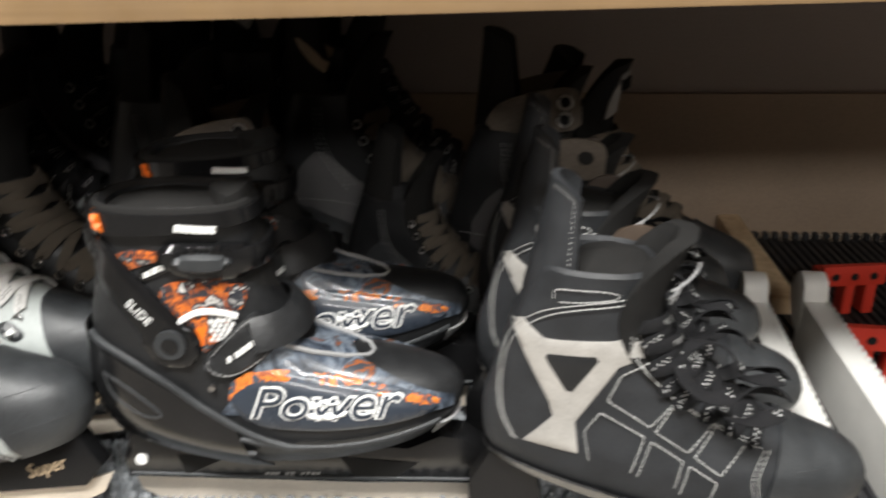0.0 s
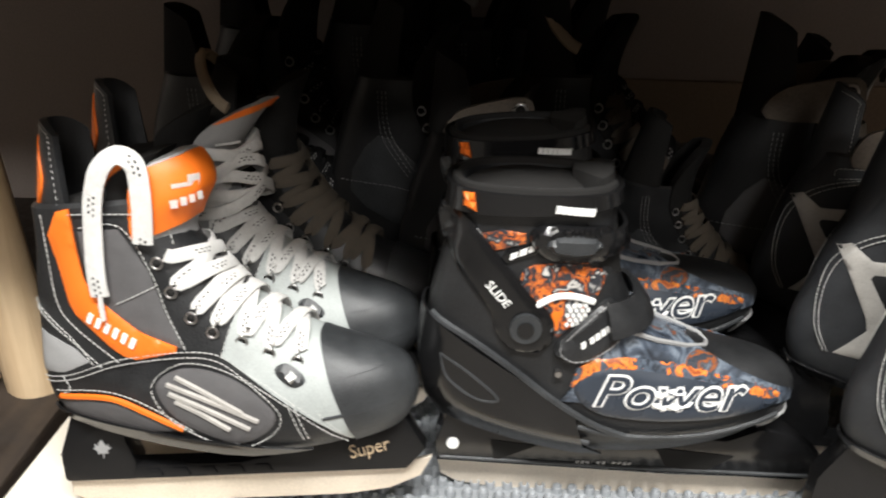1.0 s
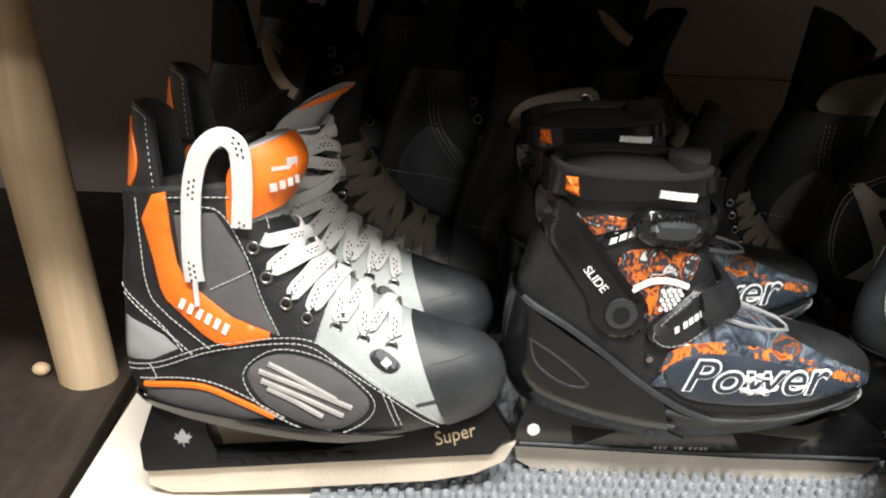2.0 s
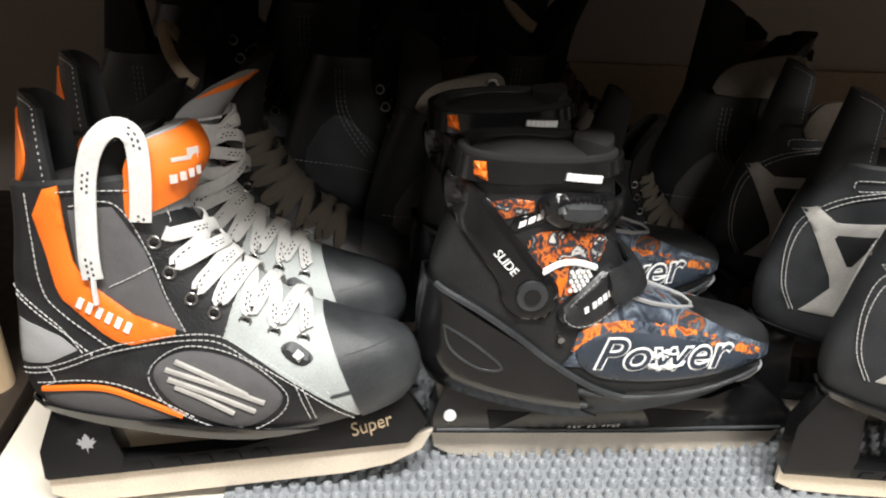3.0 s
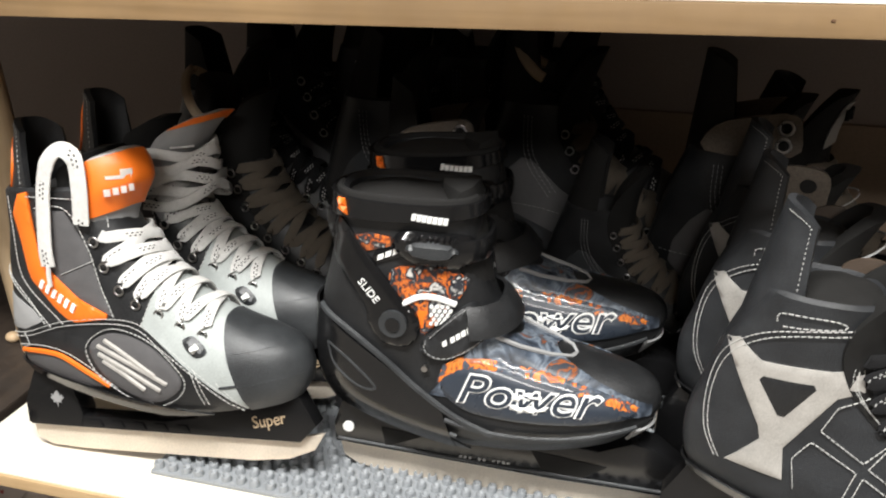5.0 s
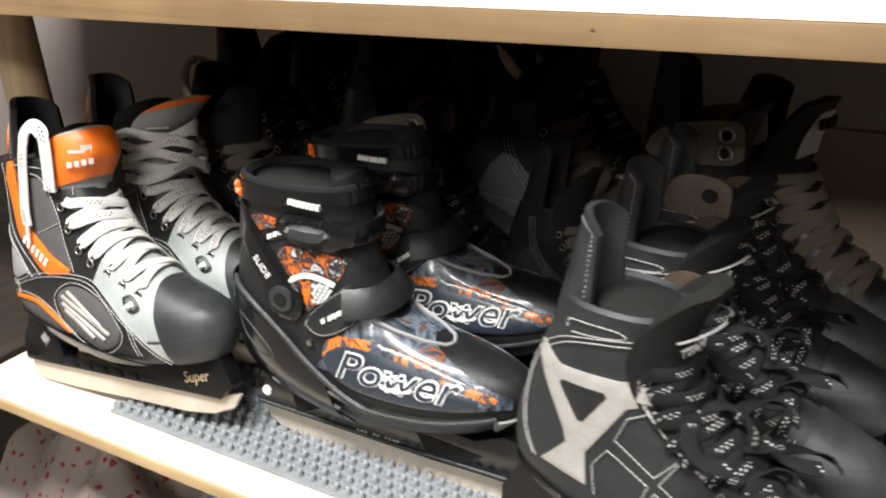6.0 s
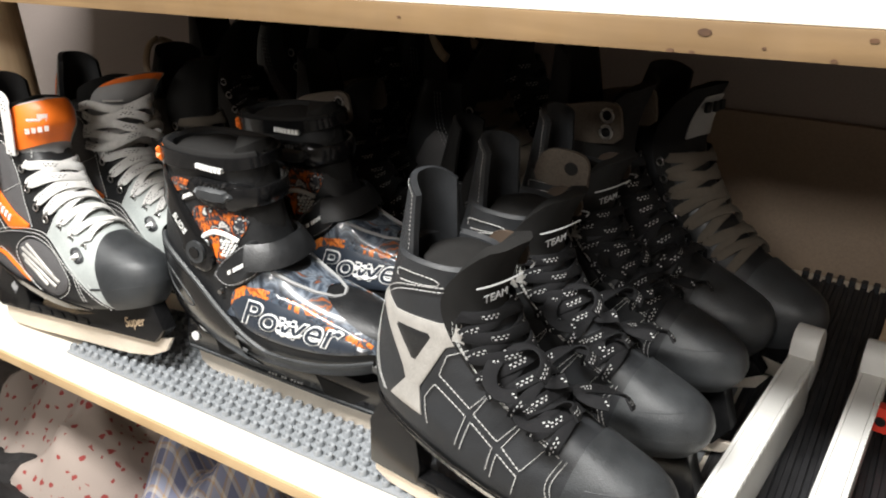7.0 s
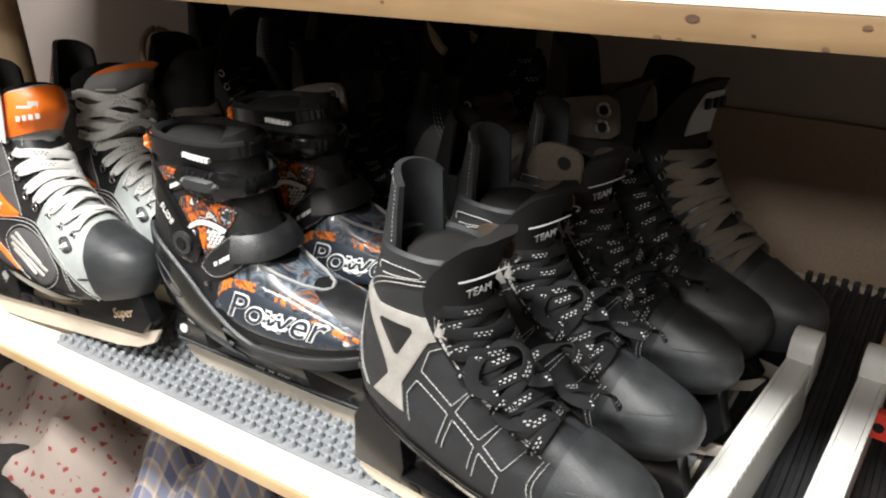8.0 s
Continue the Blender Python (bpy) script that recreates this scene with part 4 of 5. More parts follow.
    for k in range(7):
        x, z = 0.107 + 0.0040 * k + (0.002 if k else 0), 0.1425 + 0.0026 * k + (0.001 if k else 0)
        q = L.patch([(x, z), (x + 0.0030, z + 0.0018), (x + 0.0022, z + 0.0058), (x - 0.0008, z + 0.0040)], 0.0165, step=0.02)
        me = bpy.data.meshes.new("bar")
        q.to_mesh(me)
        q.free()
        bm.from_mesh(me)
        bpy.data.meshes.remove(me)
    part("strap_print", bm, M_WHITE, st, "white printed bars")
    bm = bmesh.new()
    for sd in (-1, 1):
        cord(bm, [(0.146, sd * 0.028, 0.148), (0.166, sd * 0.024, 0.140), (0.190, sd * 0.018, 0.133), (0.206, sd * 0.010, 0.129), (0.210, 0, 0.127)], 0.0020, 6)
    part("tongue_binding", bm, M_GREY, boot, "grey instep binding")
    tongue_plate(boot, M_PADDED, [(0.172, 0.134), (0.150, 0.152), (0.138, 0.185), (0.130, 0.225), (0.124, 0.262)], 0.031, 85, 0.028)
    bm = bmesh.new()
    prism(bm, [(0.016, 0.074), (0.004, 0.034), (0.005, 0.016), (0.200, 0.010), (0.300, 0.008), (0.324, 0.013), (0.318, 0.026), (0.284, 0.052), (0.262, 0.056), (0.236, 0.044), (0.160, 0.050), (0.130, 0.052), (0.090, 0.046), (0.064, 0.048), (0.048, 0.066)], -0.014, 0.014, 0.003)
    h = part("blade_holder", bm, M_PLASTIC, boot, "black plastic blade holder")
    for p in ([(0.048, 0.038), (0.085, 0.034), (0.052, 0.018)], [(0.180, 0.036), (0.244, 0.030), (0.222, 0.014), (0.190, 0.018)]):
        bm = bmesh.new()
        prism(bm, p, -0.0148, -0.010)
        part("holder_recess", bm, M_PADDED, h)
    bm = bmesh.new()
    cord(bm, [(0.008, -0.0142, 0.020), (0.14, -0.0146, 0.016), (0.308, -0.0142, 0.013)], 0.0016, 6)
    part("holder_rib", bm, M_CAP, h)
    bm = bmesh.new()
    disc(bm, 0.018, 0.034, 0.0050, -0.016, -0.012, 14)
    part("rivet", bm, M_WHITE, h, "bright rivet")
    bm = bmesh.new()
    rnd = random.Random(3)
    for k in range(11):
        x = 0.118 + 0.0042 * k
        if k not in (3, 6):
            prism(bm, [(x, 0.0180), (x + rnd.uniform(0.001, 0.003), 0.0180), (x + 0.003, 0.0205), (x, 0.0205)], -0.0148, -0.0138)
    part("holder_print", bm, M_GREY, h)
    bm = bmesh.new()
    prism(bm, [(0.006, 0.008), (0.009, -0.006), (0.022, -0.014), (0.060, -0.020), (0.176, -0.0225), (0.286, -0.0215), (0.310, -0.012), (0.322, 0.008), (0.316, 0.014), (0.200, 0.014), (0.020, 0.020)], -0.002, 0.002, 0.0004)
    part("blade", bm, M_STEEL, boot, "ground steel skate blade")
    return boot


def cross_skate(m, seed, label, laces=None, mesh=False):
    """Black hockey skate with a silver X-shaped side stripe and white stitching."""
    L = CROSS
    boot = thing("hockey_skate", m, label, "ice skate", "black hockey skates")
    hockey_base(boot, M_NUBUCK, 0.047, CROSS)
    y = [(0.022, 0.200), (0.030, 0.207), (0.046, 0.195), (0.092, 0.199), (0.110, 0.205), (0.114, 0.186), (0.098, 0.177), (0.072, 0.124), (0.076, 0.096), (0.036, 0.098), (0.056, 0.126), (0.053, 0.138)]
    tri = [(0.043, 0.184), (0.088, 0.187), (0.066, 0.146)]
    part("side_stripe", L.patch(y, 0.0022), M_SILVER, boot, "silver vinyl side stripe")
    part("side_stripe", L.patch(y, 0.0022, (1,)), M_SILVER, boot, "silver vinyl side stripe")
    part("stripe_window", L.patch(tri, 0.0034), M_LEATHER, boot)
    part("stripe_window", L.patch(tri, 0.0034, (1,)), M_LEATHER, boot)
    bm = bmesh.new()
    for sd in (-1, 1):
        for line in ([(0.028, 0.098), (0.017, 0.123), (0.015, 0.158), (0.022, 0.192), (0.041, 0.217), (0.066, 0.229), (0.110, 0.238)], [(0.031, 0.098), (0.020, 0.123), (0.018, 0.158), (0.025, 0.190), (0.043, 0.213), (0.067, 0.225), (0.108, 0.233)],
                     [(0.104, 0.205), (0.106, 0.190), (0.122, 0.168), (0.148, 0.145), (0.176, 0.128), (0.204, 0.116)],
                     [(0.107, 0.203), (0.109, 0.188), (0.125, 0.165), (0.150, 0.142), (0.178, 0.125), (0.206, 0.112)], [(0.205, 0.112), (0.198, 0.090), (0.204, 0.066)], [(0.209, 0.112), (0.202, 0.090), (0.208, 0.066)],
                     [(0.222, 0.114), (0.216, 0.092), (0.222, 0.068)], [(0.050, 0.232), (0.053, 0.240), (0.085, 0.242), (0.090, 0.236), (0.050, 0.229)]):
            L.stitches(bm, line, 0.0022, side=sd)
        for line in ([(0.118, 0.182), (0.100, 0.170), (0.093, 0.147), (0.124, 0.127), (0.140, 0.150)], [(0.084, 0.092), (0.079, 0.118), (0.089, 0.136), (0.121, 0.118), (0.114, 0.086)],
                     [(0.142, 0.152), (0.128, 0.123), (0.152, 0.108), (0.168, 0.132)], [(0.119, 0.084), (0.126, 0.115), (0.149, 0.101), (0.145, 0.074)], [(0.170, 0.130), (0.157, 0.105), (0.176, 0.092), (0.192, 0.118)], [(0.150, 0.072), (0.154, 0.098), (0.174, 0.086), (0.170, 0.064)]):
            L.stitches(bm, line, 0.0022, side=sd, curve=False)
    tagged(part("stitching", bm, M_THREAD, boot, "white stitching"), kind="stuff")
    tendon_guard(boot, M_NUBUCK, 0.318, shape=CROSS_GUARD)
    guard_thread(boot, 0.318, CROSS_GUARD)
    if mesh:
        bm = bmesh.new()
        prism(bm, smooth_loop([(0.062, 0.244), (0.064, 0.272), (0.080, 0.284), (0.106, 0.284), (0.117, 0.276), (0.118, 0.258), (0.112, 0.244)], 3), -0.041, -0.036, 0.001)
        t = part("collar_tab", bm, M_MESHLINE, boot, "silver mesh collar tab")
        bm = bmesh.new()
        disc(bm, 0.100, 0.266, 0.0072, -0.0418, -0.0405, 18)
        part("tab_hole", bm, M_PADDED, t)
    bm = bmesh.new()
    prism(bm, smooth_loop([(0.092, 0.240), (0.092, 0.258), (0.106, 0.266), (0.122, 0.263), (0.128, 0.250), (0.122, 0.238)], 3), 0.034, 0.037, 0.0008)
    t = part("collar_flap", bm, M_FLAP, boot, "brown leather collar flap")
    shared("flap_eyelet", EYELET, t, pose(0.116, 0.0336, 0.252) @ Matrix.Diagonal((1.4, 1.4, 1.4, 1)))
    tp = [(0.172, 0.148), (0.142, 0.182), (0.128, 0.215), (0.132, 0.244), (0.144, 0.274)]
    t = tongue_plate(boot, M_PADDED, tp, 0.040, 80, 0.013, label="padded black felt tongue")
    bm = bmesh.new()
    for sd in (-1, 1):
        cord(bm, [(0.146 - 0.040 + 0.041 * math.cos(q), 0.041 * math.sin(q), 0.250 + 0.006 * math.cos(q) - 0.010 * math.sin(q) ** 2) for q in (radians(sd * (8 + 6 * k)) for k in range(10))], 0.0009, 5)
    part("tongue_binding", bm, M_GREY, t)
    w = flat_words("TEAM", 0, 0, 0.010, 0, 0, 0.0008, 0.0)
    for v in w.verts:
        q = radians(-42) + v.co.x / 0.041
        z = v.co.z
        v.co = Vector((0.136 - 0.040 + (0.0412 - v.co.y) * math.cos(q), (0.0412 - v.co.y) * math.sin(q), 0.228 + z + 0.006 * math.cos(q) - 0.010 * math.sin(q) ** 2))
    part("word", w, M_GREY, t, "grey lettering on the tongue")
    liner(boot, 0.090, 0.244, 0.034, 0.033, 0.016)
    lace_rows(boot, L, EYES, laces or M_LACEBLACK, 0.0100, "flat black laces with white flecks" if laces is None else "dull tan laces", seed)
    if laces is None:
        bm = bmesh.new()
        rnd = random.Random(seed)
        for j in range(4):
            x, z, y0 = 0.150 + 0.016 * j, 0.168 - 0.012 * j, (-0.028, 0.02, -0.034, 0.03)[j]
            pts, nr = [], []
            for k in range(17):
                q = 2 * math.pi * k / 16 * 0.85
                pts.append((x + 0.020 * math.cos(q) + 0.010, y0 + 0.024 * math.sin(q), z + 0.010 + 0.010 * math.sin(q + j)))
                nr.append((0.5 + 0.3 * math.cos(q), 0.3 * math.sin(q), 0.7))
            ribbon(bm, pts, nr, 0.0115)
        part("lace_bow", bm, M_LACEBLACK, boot, "loose bows of black lace")
    return boot


def plain_skate(m, seed, label, lace=None, collar=None, top=0.30, badge=None):
    """Dark worn hockey skate from the back rows."""
    L = HOCKEY
    boot = thing("old_skate", m, label, "ice skate", "dark skates in the back rows")
    hockey_base(boot, M_LEATHER)
    tendon_guard(boot, M_PADDED, top, 0.02 if seed % 2 else 0.0)
    tp = [(0.172, 0.148), (0.142, 0.182), (0.126, 0.215), (0.128, 0.250), (0.140, 0.284)]
    t = tongue_plate(boot, M_PADDED, tp, 0.040, 78, 0.013, label="padded black tongue")
    if badge:
        tongue_plate(t, M_GREY, tp, 0.040, name="tongue_badge", q0=-34, q1=34, lift=0.002, thick=-0.0004, t0=0.62, t1=0.94, label="grey woven badge with a printed mark")
        bm = bmesh.new()
        for k in range(3):
            q = radians(-18 + 15 * k)
            x, y = 0.134 - 0.040 + 0.0435 * math.cos(q), 0.0435 * math.sin(q)
            box(bm, x - 0.002, x + 0.002, y - 0.0036, y + 0.0036, 0.262, 0.272, 0.0008)
        part("badge_mark", bm, M_PADDED, t)
    if collar is M_MESHLINE:
        for sd in (-1, 1):
            bm = bmesh.new()
            prism(bm, smooth_loop([(0.050, 0.238), (0.056, 0.262), (0.090, 0.274), (0.122, 0.278), (0.130, 0.262), (0.124, 0.240)], 3), sd * 0.036, sd * 0.041, 0.0012)
            tab = part("collar_tab", bm, M_MESHLINE, boot, "silver mesh collar tab")
            for z in (0.266, 0.250):
                shared("tab_eyelet", EYELET, tab, pose(0.116, sd * 0.0415, z) @ Matrix.Diagonal((1.5, 1.5, 1.5, 1)))
    elif collar:
        bm = bmesh.new()
        pts = [(0.084 + 0.040 * math.cos(q), 0.041 * math.sin(q), 0.262 - 0.040 * math.cos(q) * abs(math.cos(q))) for q in (radians(100 + 160 * k / 22) for k in range(23))]
        cord(bm, pts, 0.0055, 8, 0.7)
        part("collar_trim", bm, collar, boot, "pale padded collar trim")
    bm = bmesh.new()
    for sd in (-1, 1):
        for line in ([(0.020, 0.130), (0.080, 0.128), (0.140, 0.110), (0.210, 0.075)], [(0.060, 0.225), (0.064, 0.180), (0.090, 0.140)], [(0.064, 0.225), (0.068, 0.182), (0.094, 0.142)], [(0.068, 0.225), (0.072, 0.184), (0.098, 0.144)]):
            L.stitches(bm, line, 0.0016, side=sd, pitch=0.005)
    tagged(part("stitching", bm, M_GREY, boot), kind="stuff")
    part("side_panel", L.patch(smooth_loop([(0.030, 0.120), (0.060, 0.180), (0.100, 0.150), (0.150, 0.110), (0.100, 0.085)], 3), 0.0016, (-1, 1)), M_GREYMESH if seed % 2 else M_CAP, boot)
    eyelets(boot, L, EYES)
    lace_rows(boot, L, EYES, lace or M_LACEBLACK, 0.010, "dull worn laces", seed)
    return boot


# ---- shelf ----
def rotated_board(name, x0, x1, y0, y1, z0, z1, m, material, label, category, bevel=0.002):
    bm = bmesh.new()
    box(bm, x0, x1, y0, y1, z0, z1, bevel)
    ob = as_object(name, bm, material)
    ob.matrix_world = m
    return tagged(ob, label, category, kind="structure")


SHELF = pose(-0.06, 0.470, -0.018, 0, 0, -2.2)
shelf = rotated_board("shelf_board", -0.552, 0.95, 0.0, 0.80, -0.013, 0.0, SHELF, M_TOPGLARE, "pine shelf board with lamp glare in its pale colour", "shelf")
bm = bmesh.new()
box(bm, -0.552, 0.95, -0.0035, -0.0002, -0.0128, -0.0012, 0.0006)
edge = as_object("shelf_edge", bm, M_WOOD)
edge.matrix_world = SHELF
tagged(edge, "sawn pine front edge of the shelf", "shelf edge", kind="structure")
TOP = pose(0, 0.478, 0.401, 0, -1.5, 0)
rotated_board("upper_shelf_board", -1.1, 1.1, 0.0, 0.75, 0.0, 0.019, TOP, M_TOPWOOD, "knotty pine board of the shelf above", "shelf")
bm = bmesh.new()
for x, z, r in ((0.268, 0.0125, 0.0026), (0.352, 0.0135, 0.0016), (0.07, 0.010, 0.0009), (0.300, 0.006, 0.0008), (0.335, 0.002, 0.0012), (0.25, 0.0014, 0.0014), (0.262, 0.0012, 0.0011)):
    prism(bm, [(x + r * 1.5 * math.cos(q), z + r * 0.8 * math.sin(q)) for q in (2 * math.pi * k / 14 for k in range(14))], -0.0006, 0.002)
knots = as_object("wood_knot", bm, M_KNOT)
knots.matrix_world = TOP
tagged(knots, "dark knots in the pine edge", "wood knot", kind="structure")
# Thin pale sheet added to paint the glare on the upper board's top.
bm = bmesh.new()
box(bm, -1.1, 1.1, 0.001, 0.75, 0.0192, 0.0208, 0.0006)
tagged(as_object("upper_shelf_face", bm, M_TOPGLARE), "thin pale sheet for the lamp glare on the upper shelf", "shelf", kind="structure").matrix_world = TOP
rotated_board("side_shelf_board", -1.30, -0.617, 0.46, 1.20, -0.034, -0.014, pose(0, 0, 0), M_DARKWOOD, "dark brown board of the next shelf bay", "shelf")
bm = bmesh.new()
box(bm, -1.8, 1.6, 1.200, 1.23, -0.6, 0.62)
tagged(as_object("wall_north", bm, M_WALL), "mauve painted wall behind the shelves", "wall", kind="structure")
bm = bmesh.new()
box(bm, -0.30, 1.2, 1.188, 1.1995, -0.02, 0.200, 0.002)
tagged(as_object("back_panel", bm, M_PANEL), "tan fibreboard panel along the wall", "panel", kind="structure")
bm = bmesh.new()
ring = 20
lo = [bm.verts.new((-0.655 + 0.025 * math.cos(q) * (1.1 if abs(math.cos(q)) > 0.8 else 1), 0.695 + 0.025 * math.sin(q), -0.014)) for q in (2 * math.pi * k / ring for k in range(ring))]
f = bm.faces.new(lo)
r = bmesh.ops.extrude_face_region(bm, geom=[f])
for g in r["geom"]:
    if isinstance(g, bmesh.types.BMVert):
        g.co.z, g.co.x = 0.41, g.co.x - 0.040
tagged(as_object("shelf_post", bm, M_POST), "round pale pine post holding the shelf above", "post", kind="structure")
bm = bmesh.new()
bmesh.ops.create_uvsphere(bm, u_segments=10, v_segments=6, radius=0.008)
for v in bm.verts:
    v.co = Vector((v.co.x * 1.1 - 0.700, v.co.y + 0.696, v.co.z * 0.8 - 0.008))
tagged(as_object("post_screw", bm, M_POST), "small round plug beside the post's foot", "plug", kind="structure")


# ---- rubber mat ----
def rubber_mat():
    m = SHELF @ pose(0, 0, 0)
    bm = bmesh.new()
    box(bm, -0.365, 0.325, 0.034, 0.715, 0.0005, 0.004, 0.001)
    base = as_object("rubber_mat", bm, M_MAT)
    base.matrix_world = m
    tagged(base, "grey rubber mat with rows of small hollow studs on the shelf", "mat")
    n = 8
    profile = ((0.0048, 0.003), (0.0042, 0.0095), (0.0036, 0.0104), (0.0028, 0.0100), (0.0023, 0.0055))
    ring = [(math.cos(2 * math.pi * k / n), math.sin(2 * math.pi * k / n)) for k in range(n)]
    verts = [(r * c, r * s, z) for r, z in profile for c, s in ring]
    faces = [(i * n + k, i * n + (k + 1) % n, (i + 1) * n + (k + 1) % n, (i + 1) * n + k) for i in range(len(profile) - 1) for k in range(n)] + [tuple(range(4 * n, 5 * n))]
    stud = bpy.data.meshes.new("stud")
    stud.from_pydata(verts, [], faces)
    stud.materials.append(M_MAT)
    stud.shade_smooth()
    rnd = random.Random(11)
    spots = []
    for j in range(54):
        for i in range(86):
            x, y = -0.360 + 0.0136 * i + (0.0068 if j % 2 else 0) + rnd.uniform(-0.0006, 0.0006), 0.041 + 0.0126 * j + rnd.uniform(-0.0006, 0.0006)
            if x < 0.318:
                spots.append((x, y))
    near = [p for p in spots if p[1] < 0.13 and -0.35 < p[0] < 0.25][:300]
    keep = set(near)
    for x, y in near:
        shared("stud", stud, base, pose(x, y, 0, rnd.uniform(-5, 5), rnd.uniform(-5, 5), rnd.uniform(0, 40)))
    va, fa = np.array(verts), np.array(faces[:-1])
    rest = [p for p in spots if p not in keep]
    allv = np.concatenate([va + (x, y, 0) for x, y in rest])
    allf = np.concatenate([fa + k * len(va) for k in range(len(rest))])
    me = bpy.data.meshes.new("stud_field")
    me.from_pydata(allv.tolist(), [], allf.tolist())
    me.materials.append(M_MAT)
    me.shade_smooth()
    tagged(shared("stud_field", me, base, pose(0, 0, 0)), kind="stuff")



def ribbed_mat():
    """Black rubber mat with long ribs and a row of tabs along its far edge."""
    bm = bmesh.new()
    box(bm, 0.330, 0.930, 0.030, 0.700, 0.0005, 0.005, 0.001)
    base = as_object("ribbed_mat", bm, M_DARKMAT)
    base.matrix_world = SHELF
    tagged(base, "black ribbed rubber mat on the shelf", "mat")
    bm = bmesh.new()
    for k in range(49):
        x = 0.335 + 0.0122 * k
        prism(bm, [(x, 0.004), (x + 0.008, 0.004), (x + 0.0065, 0.0095), (x + 0.0015, 0.0095)], 0.032, 0.698)
    part("rib", bm, M_DARKMAT, base, smooth=False)
    tagged(base.children[0], kind="stuff")
    for k in range(40):
        bm = bmesh.new()
        box(bm, 0.334 + 0.015 * k, 0.342 + 0.015 * k, 0.6985, 0.712, 0.003, 0.016, 0.001, 1)
        part("tab", bm, M_DARKMAT, base)


rubber_mat()
ribbed_mat()

# ---- skates ----
racing_skate(pose(-0.545, 0.536, -0.001, -9, -5.5, 0) @ Matrix.Scale(0.985, 4), 1)
racing_skate(pose(-0.552, 0.643, -0.001, -8, -4.5, 0), 2, loop=False)
slider_skate(pose(-0.264, 0.570, 0.0050, 0, 0, 0), 3)
slider_skate(pose(-0.250, 0.684, 0.0050, 0, -4, 1), 4)
SMALL = Matrix.Diagonal((0.946, 0.90, 0.85, 1))
cross_skate(pose(0.0234, 0.5085, 0.0315, 0, 1.2, -7.6) @ SMALL, 5, "black hockey skate with silver cross stripe and white stitching")
cross_skate(pose(0.0240, 0.620, 0.0315, 0, 1.2, -8) @ SMALL, 6, "black hockey skate, stitched in white, behind its twin")
cross_skate(pose(0.0300, 0.735, 0.0315, 0, 1.2, -9) @ SMALL, 7, "dark hockey skate with a silver mesh collar tab", mesh=True)

# second and third rows
BACK = [(-0.530, 0.775, -4, 1.02, M_LACETAN, M_TAN), (-0.310, 0.800, 2, 1.0, M_LACEBLACK, M_MESHLINE), (-0.110, 0.815, -6, 0.80, M_LACETAN, None),
        (-0.610, 0.920, 6, 1.10, M_LACEBLACK, None), (-0.400, 0.930, -4, 1.12, M_LACEBLACK, None), (-0.215, 0.935, 4, 1.14, M_LACETAN, M_TAN), (0.065, 0.950, -20, 1.06, M_LACETAN, None),
        (-0.580, 1.035, 3, 1.24, M_LACEBLACK, None), (-0.450, 1.050, -3, 1.28, M_LACEBLACK, None), (-0.330, 1.060, 4, 1.25, M_LACEBLACK, M_GREY), (-0.235, 1.050, -4, 1.28, M_LACEBLACK, None), (0.000, 0.850, -8, 1.08, M_LACEBLACK, M_MESHLINE)]
for k, (x, y, yaw, size, lace, collar) in enumerate(BACK):
    plain_skate(pose(x, y, -0.0075, 0, 0, yaw) @ Matrix.Scale(size, 4), 20 + k, "worn black hockey skate in the shade of the shelf", lace, collar, 0.30 + 0.012 * (k % 3), badge=(k == 6))


def tag_stand_in(m):
    """A cream plate set on the mat between the skates, standing in for a cloth tag."""
    bm = bmesh.new()
    prism(bm, [(-0.013, 0.0), (0.015, 0.0), (0.017, 0.086), (0.012, 0.118), (-0.020, 0.124), (-0.016, 0.080)], -0.0012, 0.0012, 0.0004)
    card = as_object("folded_card", bm, M_CREAM)
    card.matrix_world = m
    return tagged(card, "small cream plate standing in for a cloth tag between the dark skates", "card")


tag_stand_in(pose(0.000, 0.935, -0.0080, 0, 0, 10))


# ---- blade guards ----
def blade_guard(m, length, label):
    """White plastic blade guard: a channel with a toothed lip and a hooked end."""
    g = thing("blade_guard", m, label, "blade guard", "white blade guards")
    for y0, y1 in ((-0.017, -0.012), (0.012, 0.017)):
        bm = bmesh.new()
        prism(bm, [(0, -0.018), (length, -0.018), (length, 0.050), (0, 0.044)], y0, y1, 0.001)
        part("channel_wall", bm, M_GUARD, g)
    bm = bmesh.new()
    prism(bm, [(0, 0.036), (length, 0.042), (length, 0.050), (0, 0.044)], -0.0118, 0.0118, 0.001)
    part("channel_floor", bm, M_GUARD, g)
    bm = bmesh.new()
    for k in range(int(length / 0.011)):
        x = 0.006 + 0.011 * k
        box(bm, x, x + 0.007, -0.0185, -0.0165, 0.038 + 0.006 * x / length, 0.0475 + 0.006 * x / length, 0.0006, 1)
    part("teeth", bm, M_GUARD, g, "row of small plastic teeth")
    bm = bmesh.new()
    prism(bm, smooth_loop([(length - 0.006, 0.012), (length + 0.020, 0.020), (length + 0.034, 0.050), (length + 0.018, 0.074), (length - 0.004, 0.070), (length - 0.010, 0.044)], 4), -0.018, 0.018, 0.003)
    part("hook_end", bm, M_GUARD, g)
    return g


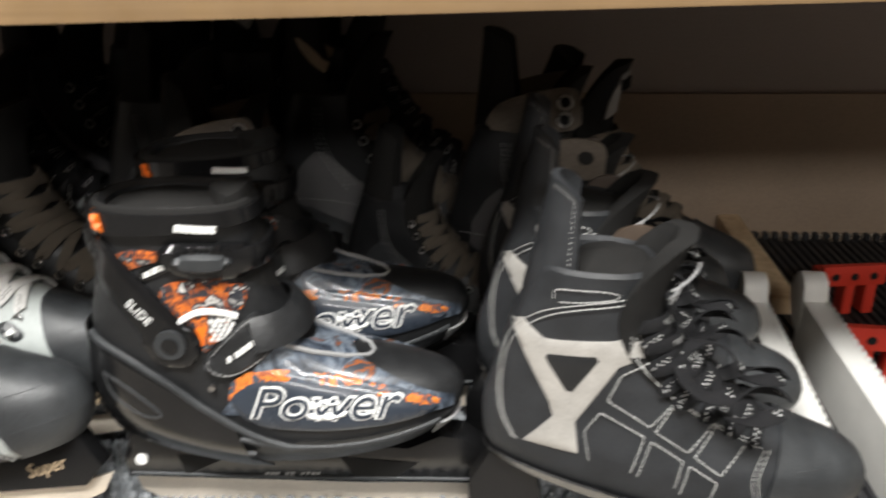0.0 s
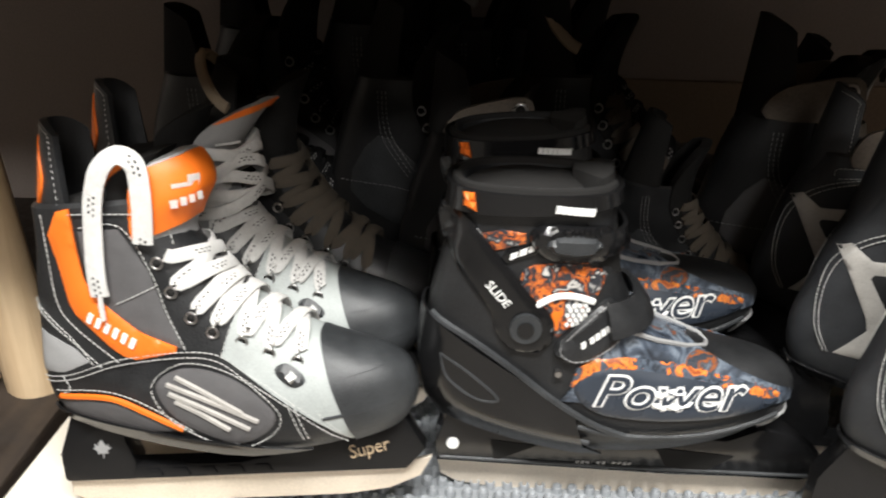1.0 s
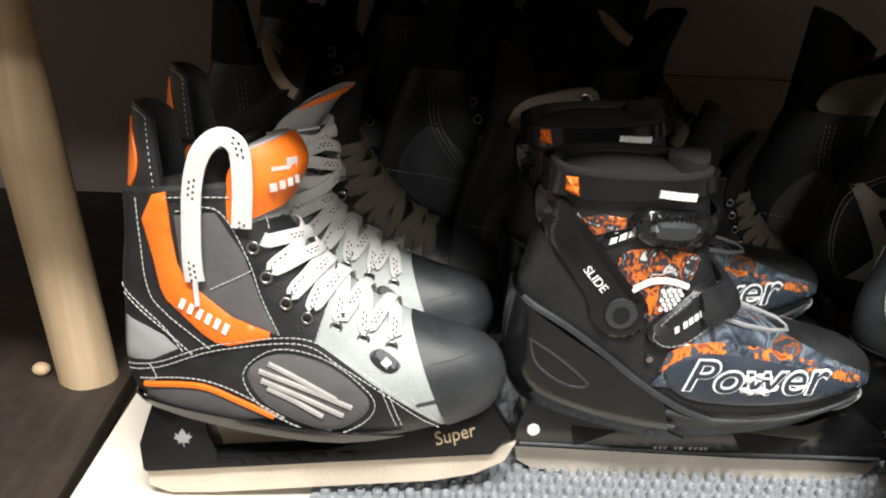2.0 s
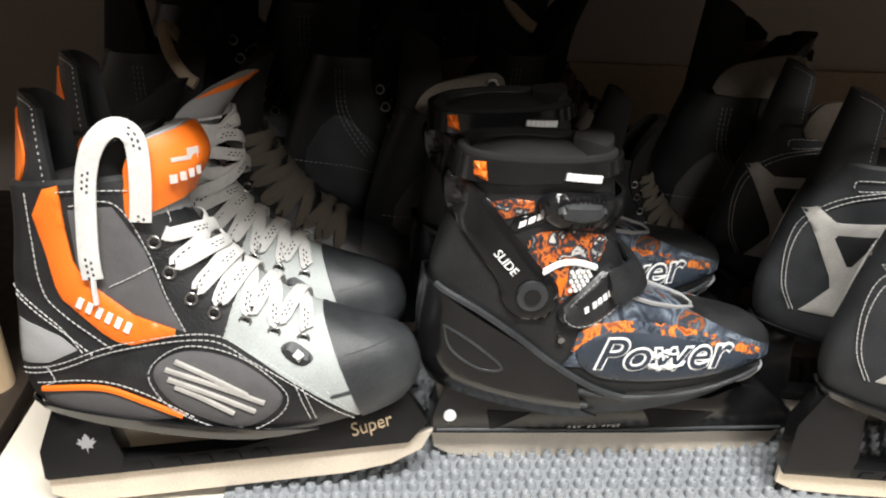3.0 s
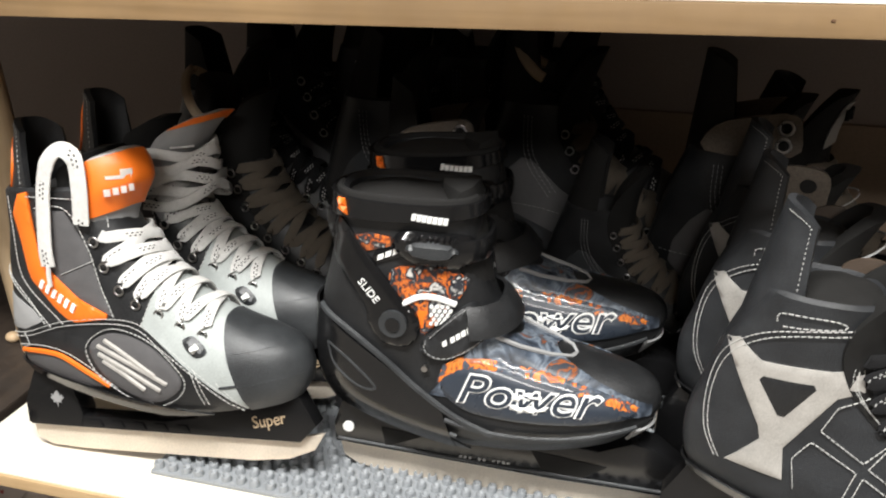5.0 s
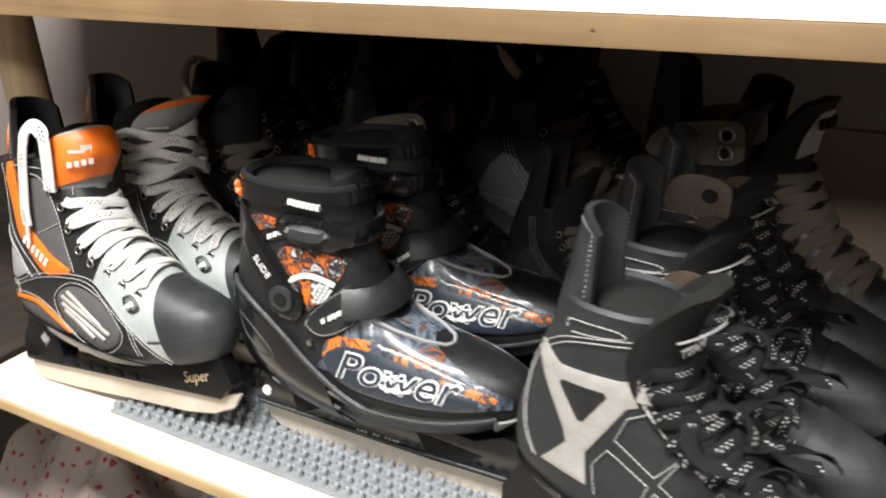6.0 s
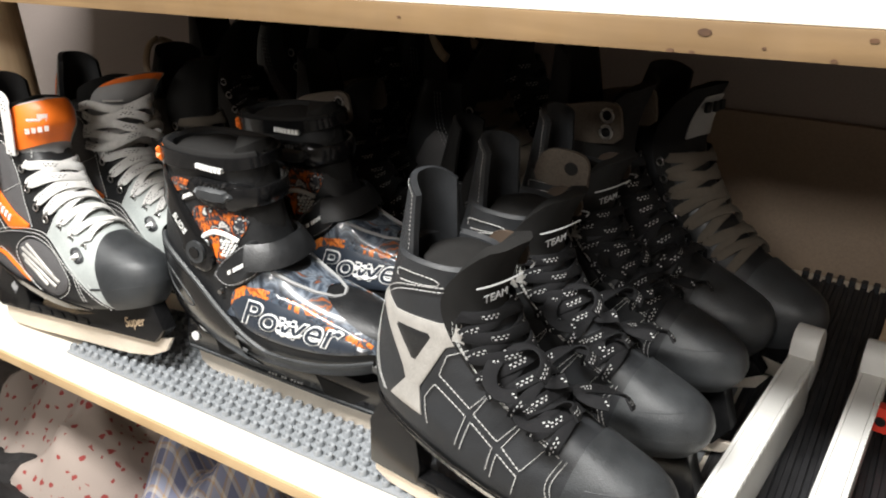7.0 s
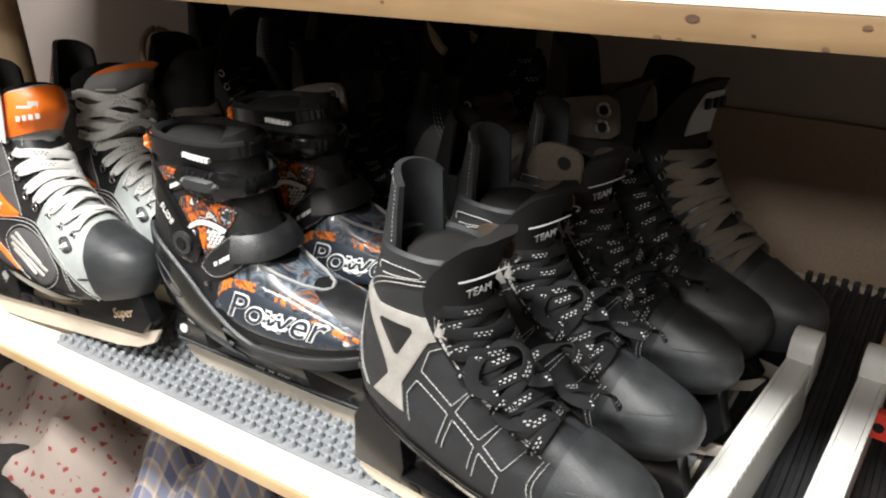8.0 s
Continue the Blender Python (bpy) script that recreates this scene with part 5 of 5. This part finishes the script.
def red_clip(m):
    c = thing("red_clip", m, "red plastic clip with round holes beside the guard", "clip", "red clips")
    bm = bmesh.new()
    box(bm, -0.040, 0.040, -0.012, 0.012, 0.046, 0.058, 0.002)
    box(bm, -0.040, 0.040, -0.014, -0.006, 0.040, 0.066, 0.002)
    box(bm, 0.020, 0.034, -0.010, 0.010, 0.0, 0.048, 0.002)
    box(bm, -0.006, 0.006, -0.010, 0.010, 0.0, 0.048, 0.002)
    part("body", bm, M_RED, c)
    for k in range(3):
        bm = bmesh.new()
        torus(bm, 0.004, 0.001)
        disc(bm, 0, 0, 0.0036, -0.0004, 0.0004, 10)
        o = part("hole", bm, M_PADDED, c)
        o.matrix_local = pose(-0.024 + 0.024 * k, -0.0142, 0.052)
    return c


SLENDER = Matrix.Diagonal((1, 0.72, 1, 1))
blade_guard(pose(0.306, 0.55, 0.010, 0, 0, 83) @ SLENDER, 0.26, "white plastic blade guard with a toothed lip on the mat")
blade_guard(pose(0.378, 0.53, 0.010, 0, 0, 85) @ SLENDER, 0.28, "white toothed blade guard beside a red clip")
red_clip(pose(0.440, 0.755, -0.0075, 0, 0, -8))
red_clip(pose(0.490, 0.91, -0.0075, 0, 0, 6))
bm = bmesh.new()
box(bm, 0.0, 0.032, 0.0, 0.30, 0.0, 0.022, 0.002)
batten = as_object("wooden_batten", bm, M_POST)
batten.matrix_world = pose(0.400, 0.90, -0.0075, 0, 0, -4)
tagged(batten, "short pale wooden batten lying on the mat", "batten")


# ---- clothes on the lower shelf ----
def cloth_heap(name, cx, cy, cz, sx, sy, sz, seed, material, label):
    bm = bmesh.new()
    n = 40
    uv = bm.loops.layers.uv.verify()
    off = Vector((seed * 3.1, seed * 1.7, 0))
    V = {}
    for i in range(n + 1):
        for j in range(n + 1):
            u, v = i / n * 2 - 1, j / n * 2 - 1
            r = min(1.0, math.sqrt(u * u + v * v))
            h = max(0.0, 1 - r ** 3)
            p = Vector((u * 2, v * 2, 0)) + off
            fold = 0.30 * noise.noise(p * 1.3) + 0.14 * math.sin(7 * u + 5 * noise.noise(p)) + 0.08 * noise.noise(p * 4)
            V[i, j] = bm.verts.new((cx + sx * u, cy + sy * v, cz + sz * h * (0.75 + fold)))
    for i in range(n):
        for j in range(n):
            f = bm.faces.new((V[i, j], V[i + 1, j], V[i + 1, j + 1], V[i, j + 1]))
            for l, (a, b) in zip(f.loops, ((i, j), (i + 1, j), (i + 1, j + 1), (i, j + 1))):
                l[uv].uv = (a / n * sx * 8, b / n * sy * 8)
    return tagged(as_object(name, bm, material), label, "clothes")


cloth_heap("folded_sweater", -0.66, 0.78, -0.42, 0.24, 0.30, 0.27, 1, M_KNIT, "off-white knitted sweater with red motifs, heaped on the lower shelf")
cloth_heap("plaid_shirt", -0.34, 0.72, -0.42, 0.20, 0.24, 0.25, 2, M_PLAID, "crumpled blue and cream plaid shirt on the lower shelf")
cloth_heap("dark_jacket", -0.72, 0.50, -0.42, 0.20, 0.16, 0.16, 3, M_DARKCLOTH, "dark woollen garment heaped on the lower shelf")
cloth_heap("dark_blanket", 0.10, 0.75, -0.42, 0.26, 0.25, 0.18, 4, M_DARKCLOTH, "dark cloth heaped on the lower shelf")
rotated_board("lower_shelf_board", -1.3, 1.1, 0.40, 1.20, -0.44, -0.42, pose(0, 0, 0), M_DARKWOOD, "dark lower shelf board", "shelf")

# ---- the room around ----
for nm, a in (("room_floor", (-3, 3, -4.5, 1.2, -0.95, -0.90)), ("room_ceiling", (-3, 3, -4.5, 1.25, 2.10, 2.16)), ("wall_west", (-3.1, -3.0, -4.5, 1.2, -0.9, 2.10)), ("wall_east", (3.0, 3.1, -4.5, 1.2, -0.9, 2.10)), ("wall_south", (-3.0, 3.0, -4.6, -4.5, -0.9, 2.10)), ("wall_north_upper", (-3.0, 3.0, 1.232, 1.28, -0.9, 2.10))):
    bm = bmesh.new()
    box(bm, *a)
    tagged(as_object(nm, bm, M_ROOM), "plain plastered room surface", "wall", kind="structure")
